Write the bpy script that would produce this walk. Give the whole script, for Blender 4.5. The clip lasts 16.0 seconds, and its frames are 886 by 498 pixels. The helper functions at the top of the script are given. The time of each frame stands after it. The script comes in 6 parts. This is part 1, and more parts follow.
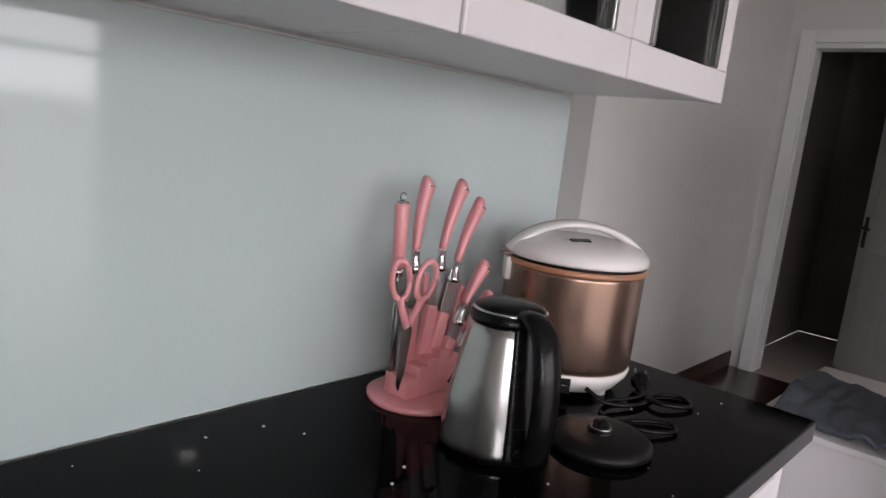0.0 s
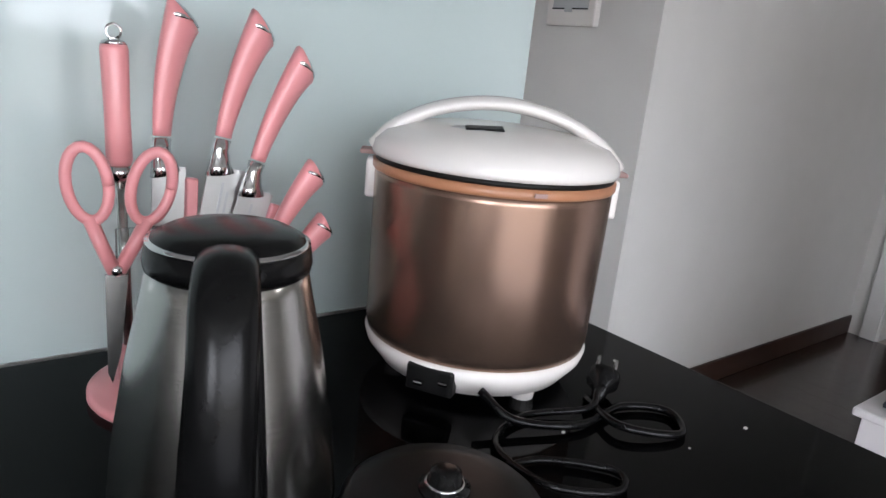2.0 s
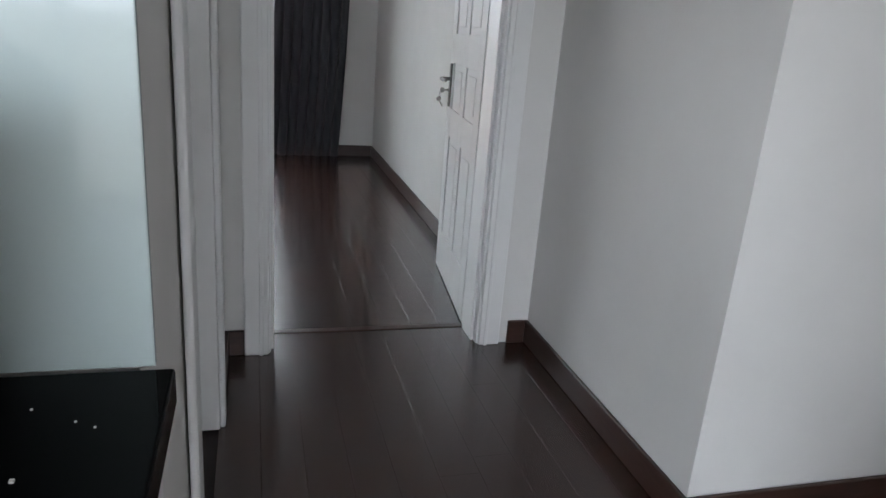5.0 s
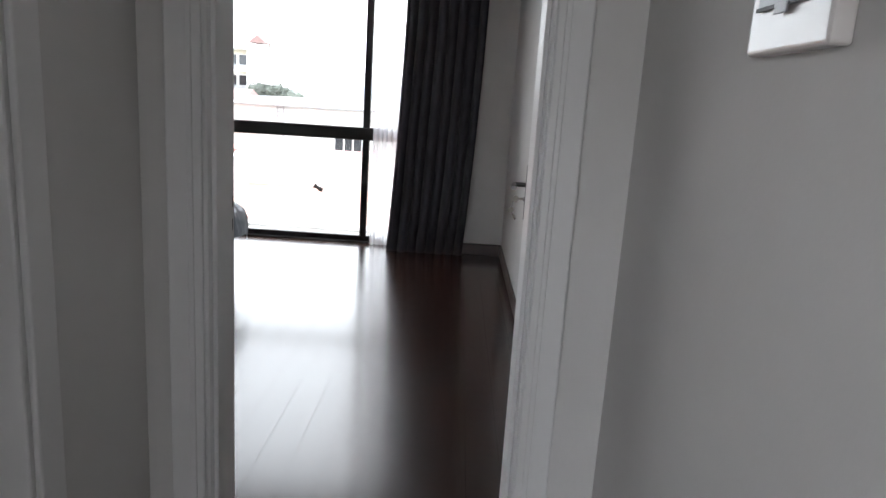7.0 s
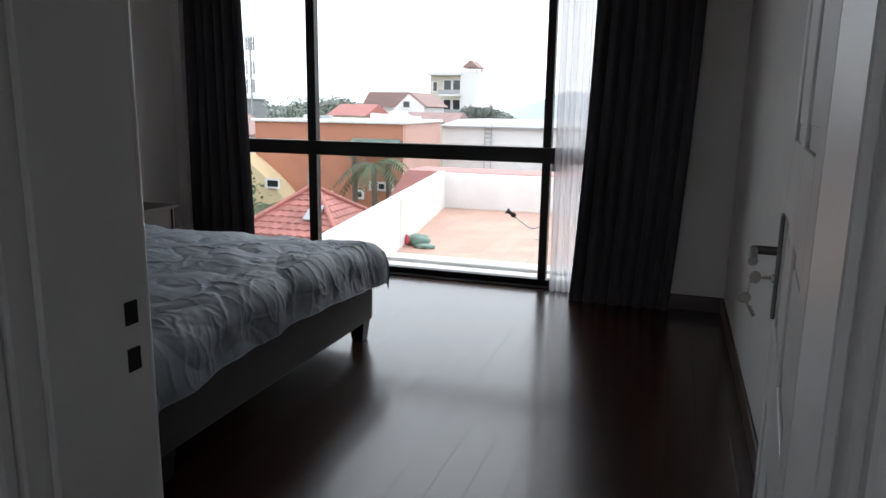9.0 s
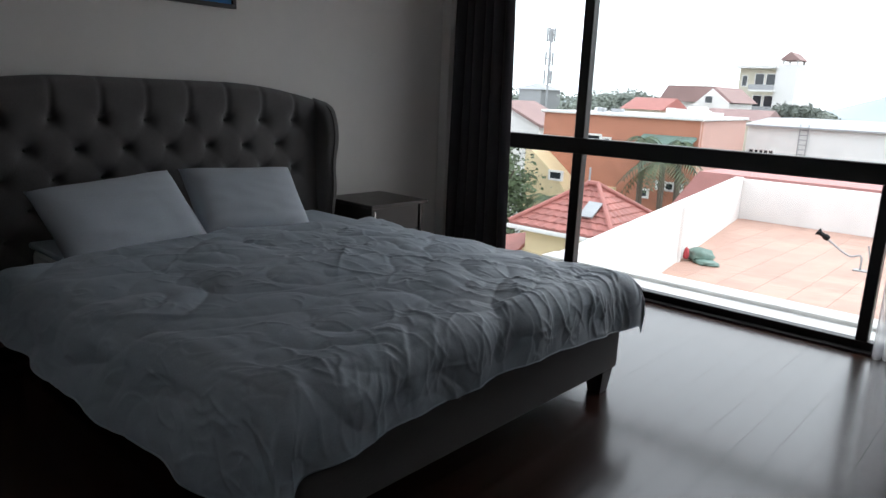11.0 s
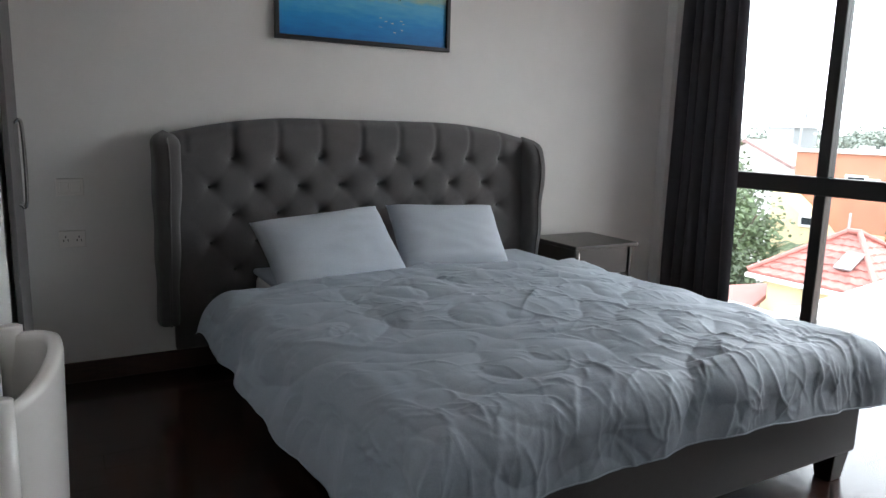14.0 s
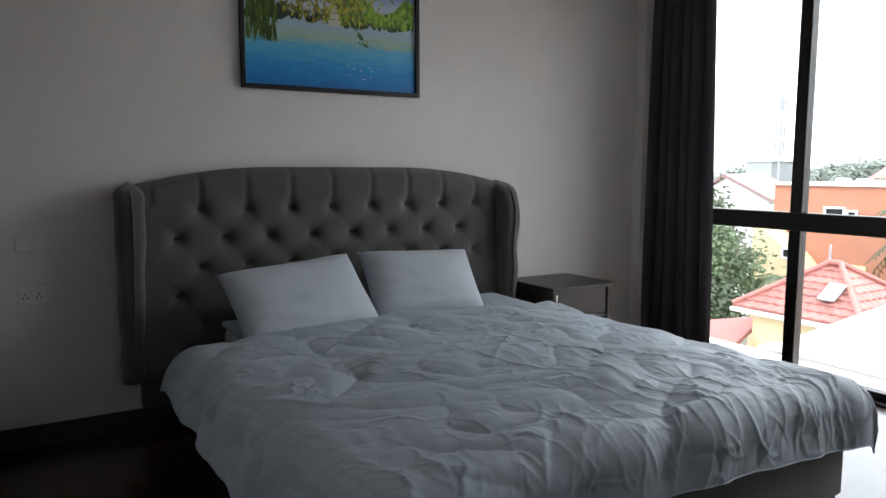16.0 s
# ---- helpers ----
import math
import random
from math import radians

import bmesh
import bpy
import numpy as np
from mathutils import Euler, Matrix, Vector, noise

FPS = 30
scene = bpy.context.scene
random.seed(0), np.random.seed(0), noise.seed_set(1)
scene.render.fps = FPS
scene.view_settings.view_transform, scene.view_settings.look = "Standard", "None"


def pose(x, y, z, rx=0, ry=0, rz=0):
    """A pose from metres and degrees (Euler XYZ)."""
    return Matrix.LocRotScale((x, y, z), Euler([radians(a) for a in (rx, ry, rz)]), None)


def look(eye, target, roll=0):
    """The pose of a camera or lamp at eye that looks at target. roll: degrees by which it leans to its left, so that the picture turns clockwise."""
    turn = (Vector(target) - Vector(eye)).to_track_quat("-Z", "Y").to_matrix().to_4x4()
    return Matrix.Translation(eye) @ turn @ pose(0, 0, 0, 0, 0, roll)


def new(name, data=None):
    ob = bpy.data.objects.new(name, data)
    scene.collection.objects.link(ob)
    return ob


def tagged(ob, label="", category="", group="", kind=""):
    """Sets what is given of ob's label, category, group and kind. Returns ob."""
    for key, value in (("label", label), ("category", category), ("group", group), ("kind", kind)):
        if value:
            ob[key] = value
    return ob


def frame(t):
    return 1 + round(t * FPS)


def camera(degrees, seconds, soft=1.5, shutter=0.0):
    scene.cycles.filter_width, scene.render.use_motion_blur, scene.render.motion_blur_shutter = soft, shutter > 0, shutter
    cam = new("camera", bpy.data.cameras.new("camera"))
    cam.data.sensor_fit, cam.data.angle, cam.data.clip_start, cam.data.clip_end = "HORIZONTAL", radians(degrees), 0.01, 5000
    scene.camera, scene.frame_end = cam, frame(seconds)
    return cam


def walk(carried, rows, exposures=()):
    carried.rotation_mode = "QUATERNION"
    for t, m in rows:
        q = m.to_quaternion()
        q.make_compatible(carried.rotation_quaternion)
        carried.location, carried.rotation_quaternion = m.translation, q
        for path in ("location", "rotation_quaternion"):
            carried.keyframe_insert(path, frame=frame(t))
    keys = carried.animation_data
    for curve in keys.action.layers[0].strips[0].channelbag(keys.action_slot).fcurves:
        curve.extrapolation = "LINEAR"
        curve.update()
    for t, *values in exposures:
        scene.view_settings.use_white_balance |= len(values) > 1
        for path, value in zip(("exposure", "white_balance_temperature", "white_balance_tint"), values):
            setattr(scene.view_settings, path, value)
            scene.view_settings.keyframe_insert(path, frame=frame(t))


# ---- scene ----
cam = camera(65.1, 16.0)
PATH = [
    (0, (-1.332, -0.865, 1.335), (0.141, 0.446, 0.999), 6.4),
    (0.5, (-1.141, -0.861, 1.267), (0.325, 0.42, 0.812), 7.9),
    (1, (-0.972, -0.819, 1.248), (0.422, 0.502, 0.69), 8.5),
    (1.5, (-0.825, -0.76, 1.229), (0.449, 0.692, 0.71), 6.3),
    (2, (-0.733, -0.754, 1.234), (0.488, 0.74, 0.707), 6.0),
    (2.5, (-0.585, -0.745, 1.236), (0.361, 0.925, 0.675), 6.5),
    (3, (-0.486, -0.738, 1.243), (0.218, 1.037, 0.647), 5.3),
    (3.5, (-0.411, -0.708, 1.217), (0.086, 1.128, 0.596), 2.8),
    (4, (-0.284, -0.665, 1.224), (0.089, 1.187, 0.567), 2.2),
    (4.2, (-0.227, -0.651, 1.223), (0.186, 1.192, 0.565), 2.5),
    (4.8, (0.0, -0.69, 1.235), (0.53, 1.12, 0.62), 4.5),
    (5.5, (0.32, -0.58, 1.26), (0.78, 1.27, 0.68), 4.5),
    (6.3, (0.576, -0.312, 1.272), (0.94, 1.577, 0.725), 4.0),
    (6.6, (0.653, -0.12, 1.278), (0.853, 1.818, 0.824), 4.6),
    (7, (0.772, 0.095, 1.304), (0.748, 2.05, 0.881), 3.6),
    (7.5, (0.796, 0.347, 1.287), (0.662, 2.313, 0.94), 1.7),
    (8, (0.806, 0.699, 1.287), (0.561, 2.65, 0.921), 0.6),
    (8.5, (0.832, 1.04, 1.297), (0.344, 2.953, 0.98), 0.9),
    (9, (0.837, 1.269, 1.264), (0.22, 3.131, 0.872), 0.9),
    (9.5, (0.793, 1.551, 1.263), (-0.054, 3.296, 0.778), 2.35),
    (10, (0.743, 1.756, 1.27), (-0.351, 3.352, 0.763), 3.34),
    (10.2, (0.727, 1.824, 1.274), (-0.432, 3.384, 0.803), 4.0),
    (12.3, (0.515, 2.042, 1.244), (-0.864, 3.426, 0.819), 0.2),
    (12.5, (0.521, 2.056, 1.229), (-0.848, 3.449, 0.801), 0.7),
    (13, (0.54, 2.099, 1.249), (-1.011, 3.28, 0.8), 2.05),
    (13.5, (0.584, 2.14, 1.261), (-1.128, 3.09, 0.856), 2.14),
    (14, (0.63, 2.177, 1.252), (-1.086, 3.146, 0.908), 1.45),
    (14.5, (0.637, 2.214, 1.236), (-1.055, 3.193, 0.811), -0.42),
    (15, (0.602, 2.254, 1.249), (-1.076, 3.29, 0.915), 0.21),
    (15.5, (0.595, 2.266, 1.254), (-1.101, 3.277, 0.935), 0.34),
    (16, (0.609, 2.27, 1.267), (-1.104, 3.279, 1.041), 0.03),
]
EXPOSURES = [(0, 1.4, 6650, 20), (0.5, 1.62, 6650, 20), (1, 1.8, 6450, 18), (1.5, 1.9, 6350, 16), (2.5, 1.9, 6150, 12), (3, 1.9, 6050, 11), (3.5, 1.75, 5950, 9), (4.2, 1.85, 5950, 9), (6.3, 1.6, 6300, 14), (7, 1.25, 6300, 14), (7.5, 0.5, 6250, 13), (8, 0.28, 6200, 14), (9, 0.0, 6200, 13), (9.5, 0.05, 6150, 12), (10.2, 0.1, 6100, 11), (12.5, -0.22, 6350, 15), (13, 0.0, 6300, 15), (13.5, 0.75, 6200, 12), (14, 1.4, 6200, 12), (14.5, 1.35, 6200, 11), (16, 1.05, 6250, 12)]
walk(cam, [(t, look(*p)) for t, *p in PATH], EXPOSURES)


# ---- world and light ----
world = bpy.data.worlds.new("sky")
scene.world = world
world.use_nodes = True
wn = world.node_tree
bg = wn.nodes["Background"]
sky = wn.nodes.new("ShaderNodeTexSky")
sky.sky_type = "NISHITA"
sky.sun_disc = False
sky.sun_elevation = radians(48)
sky.sun_rotation = radians(20)
sky.dust_density = 6.0
sky.air_density = 1.2
haze = wn.nodes.new("ShaderNodeMix")
haze.data_type = "RGBA"
haze.inputs[0].default_value = 0.72
haze.inputs[7].default_value = (26.0, 26.6, 27.5, 1)
wn.links.new(sky.outputs[0], haze.inputs[6])
wn.links.new(haze.outputs[2], bg.inputs[0])
bg.inputs[1].default_value = 0.12

sun_data = bpy.data.lights.new("sun", "SUN")
sun_data.energy = 0.8
sun_data.angle = radians(25)
sun_data.color = (1.0, 0.96, 0.9)
sun = new("sun", sun_data)
sun.matrix_world = look((0, 0, 30), (-6, -10, 14))

win_lamp = bpy.data.lights.new("balcony_daylight", "AREA")
win_lamp.shape = "RECTANGLE"
win_lamp.size, win_lamp.size_y = 3.2, 2.3
win_lamp.energy = 4.4
win_lamp.color = (0.95, 0.98, 1.0)
lamp_ob = new("balcony_daylight", win_lamp)
lamp_ob.matrix_world = look((-0.98, -4.25, 1.25), (-0.98, 0, 1.25))
# added fill light towards the corridor wall; the window round it is invented
side_lamp = bpy.data.lights.new("added_side_fill", "AREA")
side_lamp.shape = "RECTANGLE"
side_lamp.size, side_lamp.size_y = 1.5, 1.4
side_lamp.energy = 17
side_lamp.color = (0.95, 0.98, 1.0)
side_ob = new("added_side_fill", side_lamp)
side_ob.matrix_world = look((-3.38, -3.25, 1.6), (0, -3.25, 1.6))

# ---- materials ----


def mat(name, color, rough=0.5, metal=0.0, grain=0.0, scale=20.0, bump=0.0, bscale=60.0, coat=0.0, sheen=0.0, vary=0.0, stretch=(1, 1, 1), trans=0.0, big=0.0, crease=0.0):
    """A surface with grain at two scales, relief and a little change from piece to piece."""
    m = bpy.data.materials.new(name)
    m.use_nodes = True
    nt = m.node_tree
    p = nt.nodes["Principled BSDF"]
    p.inputs["Roughness"].default_value = rough
    p.inputs["Metallic"].default_value = metal
    p.inputs["Coat Weight"].default_value = coat
    p.inputs["Sheen Weight"].default_value = sheen
    p.inputs["Transmission Weight"].default_value = trans
    tc = nt.nodes.new("ShaderNodeTexCoord")
    mp = nt.nodes.new("ShaderNodeMapping")
    mp.inputs["Scale"].default_value = stretch
    nt.links.new(tc.outputs["Object"], mp.inputs[0])
    col = nt.nodes.new("ShaderNodeRGB")
    col.outputs[0].default_value = (*color, 1)
    last = col.outputs[0]

    def darken(last, fac_out, amount):
        mul = nt.nodes.new("ShaderNodeMapRange")
        mul.inputs[1].default_value, mul.inputs[2].default_value = 0.25, 0.75
        mul.inputs[3].default_value, mul.inputs[4].default_value = 1 - amount, 1 + amount * 0.5
        nt.links.new(fac_out, mul.inputs[0])
        mix = nt.nodes.new("ShaderNodeVectorMath")
        mix.operation = "SCALE"
        nt.links.new(last, mix.inputs[0])
        nt.links.new(mul.outputs[0], mix.inputs["Scale"])
        return mix.outputs[0]

    if grain:
        n = nt.nodes.new("ShaderNodeTexNoise")
        n.inputs["Scale"].default_value, n.inputs["Detail"].default_value = scale, 6
        nt.links.new(mp.outputs[0], n.inputs["Vector"])
        last = darken(last, n.outputs[0], grain)
    if big:
        n = nt.nodes.new("ShaderNodeTexNoise")
        n.inputs["Scale"].default_value, n.inputs["Detail"].default_value = 1.7, 3
        nt.links.new(tc.outputs["Object"], n.inputs["Vector"])
        last = darken(last, n.outputs[0], big)
    if vary:
        oi = nt.nodes.new("ShaderNodeObjectInfo")
        last = darken(last, oi.outputs["Random"], vary)
        ge = nt.nodes.new("ShaderNodeNewGeometry")
        last = darken(last, ge.outputs["Random Per Island"], vary)
    nt.links.new(last, p.inputs["Base Color"])
    if bump:
        n = nt.nodes.new("ShaderNodeTexNoise")
        n.inputs["Scale"].default_value, n.inputs["Detail"].default_value = bscale, 5
        nt.links.new(mp.outputs[0], n.inputs["Vector"])
        b = nt.nodes.new("ShaderNodeBump")
        b.inputs["Strength"].default_value, b.inputs["Distance"].default_value = bump, 0.004
        nt.links.new(n.outputs[0], b.inputs["Height"])
        nt.links.new(b.outputs[0], p.inputs["Normal"])
        if crease:
            # sharp cloth wrinkles: ridged noise, bent by a slower noise
            r = nt.nodes.new("ShaderNodeTexNoise")
            r.noise_type = "RIDGED_MULTIFRACTAL"
            for key_name, value in (("Scale", 4.2), ("Detail", 3.0), ("Roughness", 0.45), ("Lacunarity", 2.3), ("Distortion", 0.9)):
                r.inputs[key_name].default_value = value
            rm = nt.nodes.new("ShaderNodeMapping")
            rm.inputs["Scale"].default_value = (0.75, 1.5, 1.0)
            rm.inputs["Rotation"].default_value = (0, 0, 0.5)
            nt.links.new(tc.outputs["Object"], rm.inputs[0])
            nt.links.new(rm.outputs[0], r.inputs["Vector"])
            b2 = nt.nodes.new("ShaderNodeBump")
            b2.inputs["Strength"].default_value, b2.inputs["Distance"].default_value = crease, 0.02
            nt.links.new(r.outputs[0], b2.inputs["Height"])
            nt.links.new(b.outputs[0], b2.inputs["Normal"])
            nt.links.new(b2.outputs[0], p.inputs["Normal"])
    return m


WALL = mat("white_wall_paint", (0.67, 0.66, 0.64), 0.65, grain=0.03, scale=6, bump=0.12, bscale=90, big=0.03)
CEIL = mat("ceiling_paint", (0.62, 0.62, 0.61), 0.8, grain=0.02, scale=5, bump=0.1)
TRIM = mat("white_trim_paint", (0.76, 0.76, 0.75), 0.35, grain=0.03, scale=9, bump=0.05, bscale=40)
BASE = mat("dark_wood_baseboard", (0.045, 0.022, 0.016), 0.3, grain=0.4, scale=14, stretch=(1, 1, 8), bump=0.1)
PLANK = mat("dark_floor_plank", (0.038, 0.015, 0.0095), 0.24, grain=0.45, scale=16, stretch=(14, 1, 4), bump=0.10, bscale=30, vary=0.13, coat=0.4)
PLANK.node_tree.nodes["Principled BSDF"].inputs["Coat Roughness"].default_value = 0.13
GAP = mat("floor_joint", (0.012, 0.007, 0.006), 0.6)
GRANITE = mat("black_granite", (0.0025, 0.0025, 0.0028), 0.06, grain=0.7, scale=240, bump=0.03, bscale=15)
GRANITE.node_tree.nodes["Principled BSDF"].inputs["Specular IOR Level"].default_value = 0.06
SPLASH = mat("pale_green_glass", (0.45, 0.525, 0.515), 0.06, grain=0.02, scale=2)
SPLASH.node_tree.nodes["Principled BSDF"].inputs["Specular IOR Level"].default_value = 0.5
CAB = mat("white_lacquer", (0.72, 0.69, 0.70), 0.28, grain=0.03, scale=5, bump=0.03, bscale=20)
STEEL = mat("brushed_steel", (0.40, 0.395, 0.38), 0.2, metal=1.0, grain=0.08, scale=18, stretch=(1, 1, 22), bump=0.012, bscale=30)
BLADE = mat("knife_steel", (0.44, 0.44, 0.43), 0.36, metal=1.0, grain=0.15, scale=30)
CHROME = mat("chrome", (0.62, 0.62, 0.62), 0.12, metal=1.0, grain=0.05)
BLACKP = mat("black_plastic", (0.005, 0.005, 0.0053), 0.24, grain=0.3, scale=60, bump=0.03)
BLACKP.node_tree.nodes["Principled BSDF"].inputs["Specular IOR Level"].default_value = 0.18
BLACKM = mat("matt_black_plastic", (0.006, 0.006, 0.006), 0.42, grain=0.2, scale=60, bump=0.05)
BLACKM.node_tree.nodes["Principled BSDF"].inputs["Specular IOR Level"].default_value = 0.2
WHITEP = mat("ivory_plastic", (0.74, 0.71, 0.68), 0.25, grain=0.04, scale=8, coat=0.2)
COPPER = mat("rose_gold_metal", (0.29, 0.19, 0.145), 0.27, metal=0.92, grain=0.05, scale=6, stretch=(1, 1, 4), bump=0.006)
ORANGE = mat("amber_ring", (0.42, 0.19, 0.10), 0.35, grain=0.1, coat=0.2)
PINK = mat("pink_plastic", (0.68, 0.27, 0.28), 0.32, grain=0.06, scale=14, coat=0.1)
CLEAR = mat("clear_acrylic", (0.9, 0.93, 0.93), 0.05, trans=1.0)
FRAME = mat("black_window_frame", (0.012, 0.011, 0.011), 0.4, grain=0.2, scale=40, bump=0.04)
CURTAIN = mat("charcoal_curtain", (0.055, 0.053, 0.065), 0.85, grain=0.25, scale=300, bump=0.2, bscale=500, sheen=0.2, big=0.08)
BEDGREY = mat("grey_linen_upholstery", (0.085, 0.081, 0.08), 0.9, grain=0.3, scale=260, bump=0.35, bscale=420, sheen=0.25, big=0.06)
BUTTON = mat("dark_button_cloth", (0.05, 0.048, 0.047), 0.9, grain=0.3, scale=260, bump=0.3, bscale=420)
DUVET = mat("blue_grey_cotton", (0.36, 0.42, 0.485), 0.55, grain=0.06, scale=160, bump=0.2, bscale=40, sheen=0.05, big=0.05, crease=0.4)
PILLOW = mat("pale_grey_cotton", (0.40, 0.44, 0.49), 0.8, grain=0.05, scale=160, bump=0.12, bscale=260, sheen=0.1, crease=0.12)
DARKWOOD = mat("black_brown_wood", (0.018, 0.015, 0.014), 0.35, grain=0.4, scale=18, stretch=(1, 10, 1), bump=0.1)
MATTRESS = mat("white_mattress_cloth", (0.7, 0.7, 0.68), 0.9, grain=0.05, bump=0.2)
PLASTER = mat("white_render", (0.80, 0.79, 0.77), 0.8, grain=0.08, scale=3, bump=0.3, bscale=20, big=0.08)
TERRA = mat("terracotta_tile", (0.60, 0.375, 0.295), 0.6, grain=0.12, scale=6, bump=0.2, vary=0.08, big=0.08)
ORANGEW = mat("orange_render", (0.50, 0.215, 0.135), 0.8, grain=0.1, scale=2, bump=0.2, big=0.1)
PINKW = mat("salmon_render", (0.62, 0.38, 0.32), 0.8, grain=0.1, scale=2, big=0.1)
YELLOWW = mat("yellow_render", (0.76, 0.62, 0.38), 0.8, grain=0.08, scale=2, big=0.08)
CREAMW = mat("cream_render", (0.66, 0.62, 0.50), 0.8, grain=0.1, scale=2, big=0.1)
SALMONR = mat("salmon_roof_sheet", (0.50, 0.23, 0.21), 0.6, grain=0.1, scale=3, bump=0.2, big=0.1)
ROOFT = mat("red_roof_tile", (0.40, 0.15, 0.125), 0.6, grain=0.15, scale=5, bump=0.2, vary=0.15, big=0.15)
# brown lightened so that the far roofs carry distance haze in their colour
BROWNR = mat("brown_roof", (0.33, 0.215, 0.20), 0.7, grain=0.2, scale=2, big=0.1)
DARKGL = mat("dark_window_pane", (0.03, 0.035, 0.04), 0.08, coat=0.4)
GREYM = mat("galvanised_metal", (0.40, 0.41, 0.42), 0.45, metal=0.5, grain=0.2, scale=4)
LEAF = mat("green_leaves", (0.11, 0.15, 0.075), 0.6, grain=0.3, scale=2, vary=0.35)
# paler and greyer than LEAF: distance haze is put into the leaf colour
LEAF2 = mat("hazed_far_leaves", (0.24, 0.27, 0.23), 0.8, grain=0.3, scale=1, vary=0.3)
BARK = mat("bark", (0.16, 0.13, 0.10), 0.9, grain=0.3, bump=0.5)
GROUND = mat("ground_earth", (0.16, 0.15, 0.12), 0.95, grain=0.3, scale=0.3, big=0.2)
# the blue-grey paleness is distance haze put into the hill colour
HILL = mat("hazy_hill", (0.42, 0.47, 0.50), 1.0, grain=0.1, scale=0.02)
TILE2 = mat("beige_floor_tile", (0.42, 0.36, 0.32), 0.35, grain=0.1, scale=4, vary=0.05)
TAUPE = mat("taupe_bathroom_tile", (0.20, 0.165, 0.15), 0.4, grain=0.12, scale=4)
TOWEL = mat("slate_towel", (0.10, 0.115, 0.14), 0.95, grain=0.3, scale=120, bump=0.5, bscale=250)
# handle steel with its dark look against the light put into the colour
DARKSTEEL = mat("backlit_door_steel", (0.13, 0.125, 0.12), 0.35, metal=1.0, grain=0.1, scale=30)
BRASSKEY = mat("nickel_key", (0.24, 0.225, 0.20), 0.3, metal=1.0, grain=0.2)

GLASS = bpy.data.materials.new("window_glass")
GLASS.use_nodes = True
gt = GLASS.node_tree
gt.nodes.clear()
g_out = gt.nodes.new("ShaderNodeOutputMaterial")
g_tr = gt.nodes.new("ShaderNodeBsdfTransparent")
g_gl = gt.nodes.new("ShaderNodeBsdfGlossy")
g_gl.inputs["Roughness"].default_value = 0.02
g_mix = gt.nodes.new("ShaderNodeMixShader")
g_fr = gt.nodes.new("ShaderNodeFresnel")
g_fr.inputs[0].default_value = 1.2
g_tr.inputs[0].default_value = (0.93, 0.95, 0.94, 1)
gt.links.new(g_fr.outputs[0], g_mix.inputs[0])
gt.links.new(g_tr.outputs[0], g_mix.inputs[1])
gt.links.new(g_gl.outputs[0], g_mix.inputs[2])
gt.links.new(g_mix.outputs[0], g_out.inputs[0])

SHEER = bpy.data.materials.new("white_voile")
SHEER.use_nodes = True
st = SHEER.node_tree
st.nodes.clear()
s_out = st.nodes.new("ShaderNodeOutputMaterial")
s_tr = st.nodes.new("ShaderNodeBsdfTransparent")
s_tl = st.nodes.new("ShaderNodeBsdfTranslucent")
s_df = st.nodes.new("ShaderNodeBsdfDiffuse")
s_m1, s_m2 = st.nodes.new("ShaderNodeMixShader"), st.nodes.new("ShaderNodeMixShader")
s_tl.inputs[0].default_value = s_df.inputs[0].default_value = (0.86, 0.87, 0.9, 1)
s_m1.inputs[0].default_value, s_m2.inputs[0].default_value = 0.6, 0.74
st.links.new(s_df.outputs[0], s_m1.inputs[1])
st.links.new(s_tl.outputs[0], s_m1.inputs[2])
st.links.new(s_tr.outputs[0], s_m2.inputs[1])
st.links.new(s_m1.outputs[0], s_m2.inputs[2])
st.links.new(s_m2.outputs[0], s_out.inputs[0])

# ---- building helpers ----


def part(name, bm, material, parent=None, label="", smooth=False):
    me = bpy.data.meshes.new(name)
    if smooth:
        for f in bm.faces:
            f.smooth = True
    bm.to_mesh(me)
    bm.free()
    me.materials.append(material)
    ob = new(name, me)
    if parent:
        ob.parent = parent
        ob.matrix_parent_inverse = parent.matrix_basis.inverted()
    if label:
        ob["label"] = label
    return ob


def thing(name, label, category, at=(0, 0, 0), group="", kind=""):
    ob = new(name)
    ob.empty_display_size = 0.1
    ob.matrix_basis = Matrix.Translation(at)
    return tagged(ob, label, category, group, kind)


def box(x0, x1, y0, y1, z0, z1, bev=0.0, seg=2, bm=None):
    own = bmesh.new()
    bmesh.ops.create_cube(own, size=1)
    for v in own.verts:
        v.co = Vector(((x0 + x1) / 2 + v.co.x * (x1 - x0), (y0 + y1) / 2 + v.co.y * (y1 - y0), (z0 + z1) / 2 + v.co.z * (z1 - z0)))
    if bev:
        bmesh.ops.bevel(own, geom=own.edges[:], offset=bev, segments=seg, affect="EDGES", profile=0.5)
    if bm is None:
        return own
    return join(bm, own)


def join(bm, other):
    me = bpy.data.meshes.new("tmp")
    other.to_mesh(me)
    other.free()
    bm.from_mesh(me)
    bpy.data.meshes.remove(me)
    return bm


def move(bm, m):
    bmesh.ops.transform(bm, matrix=m, verts=bm.verts[:])
    return bm


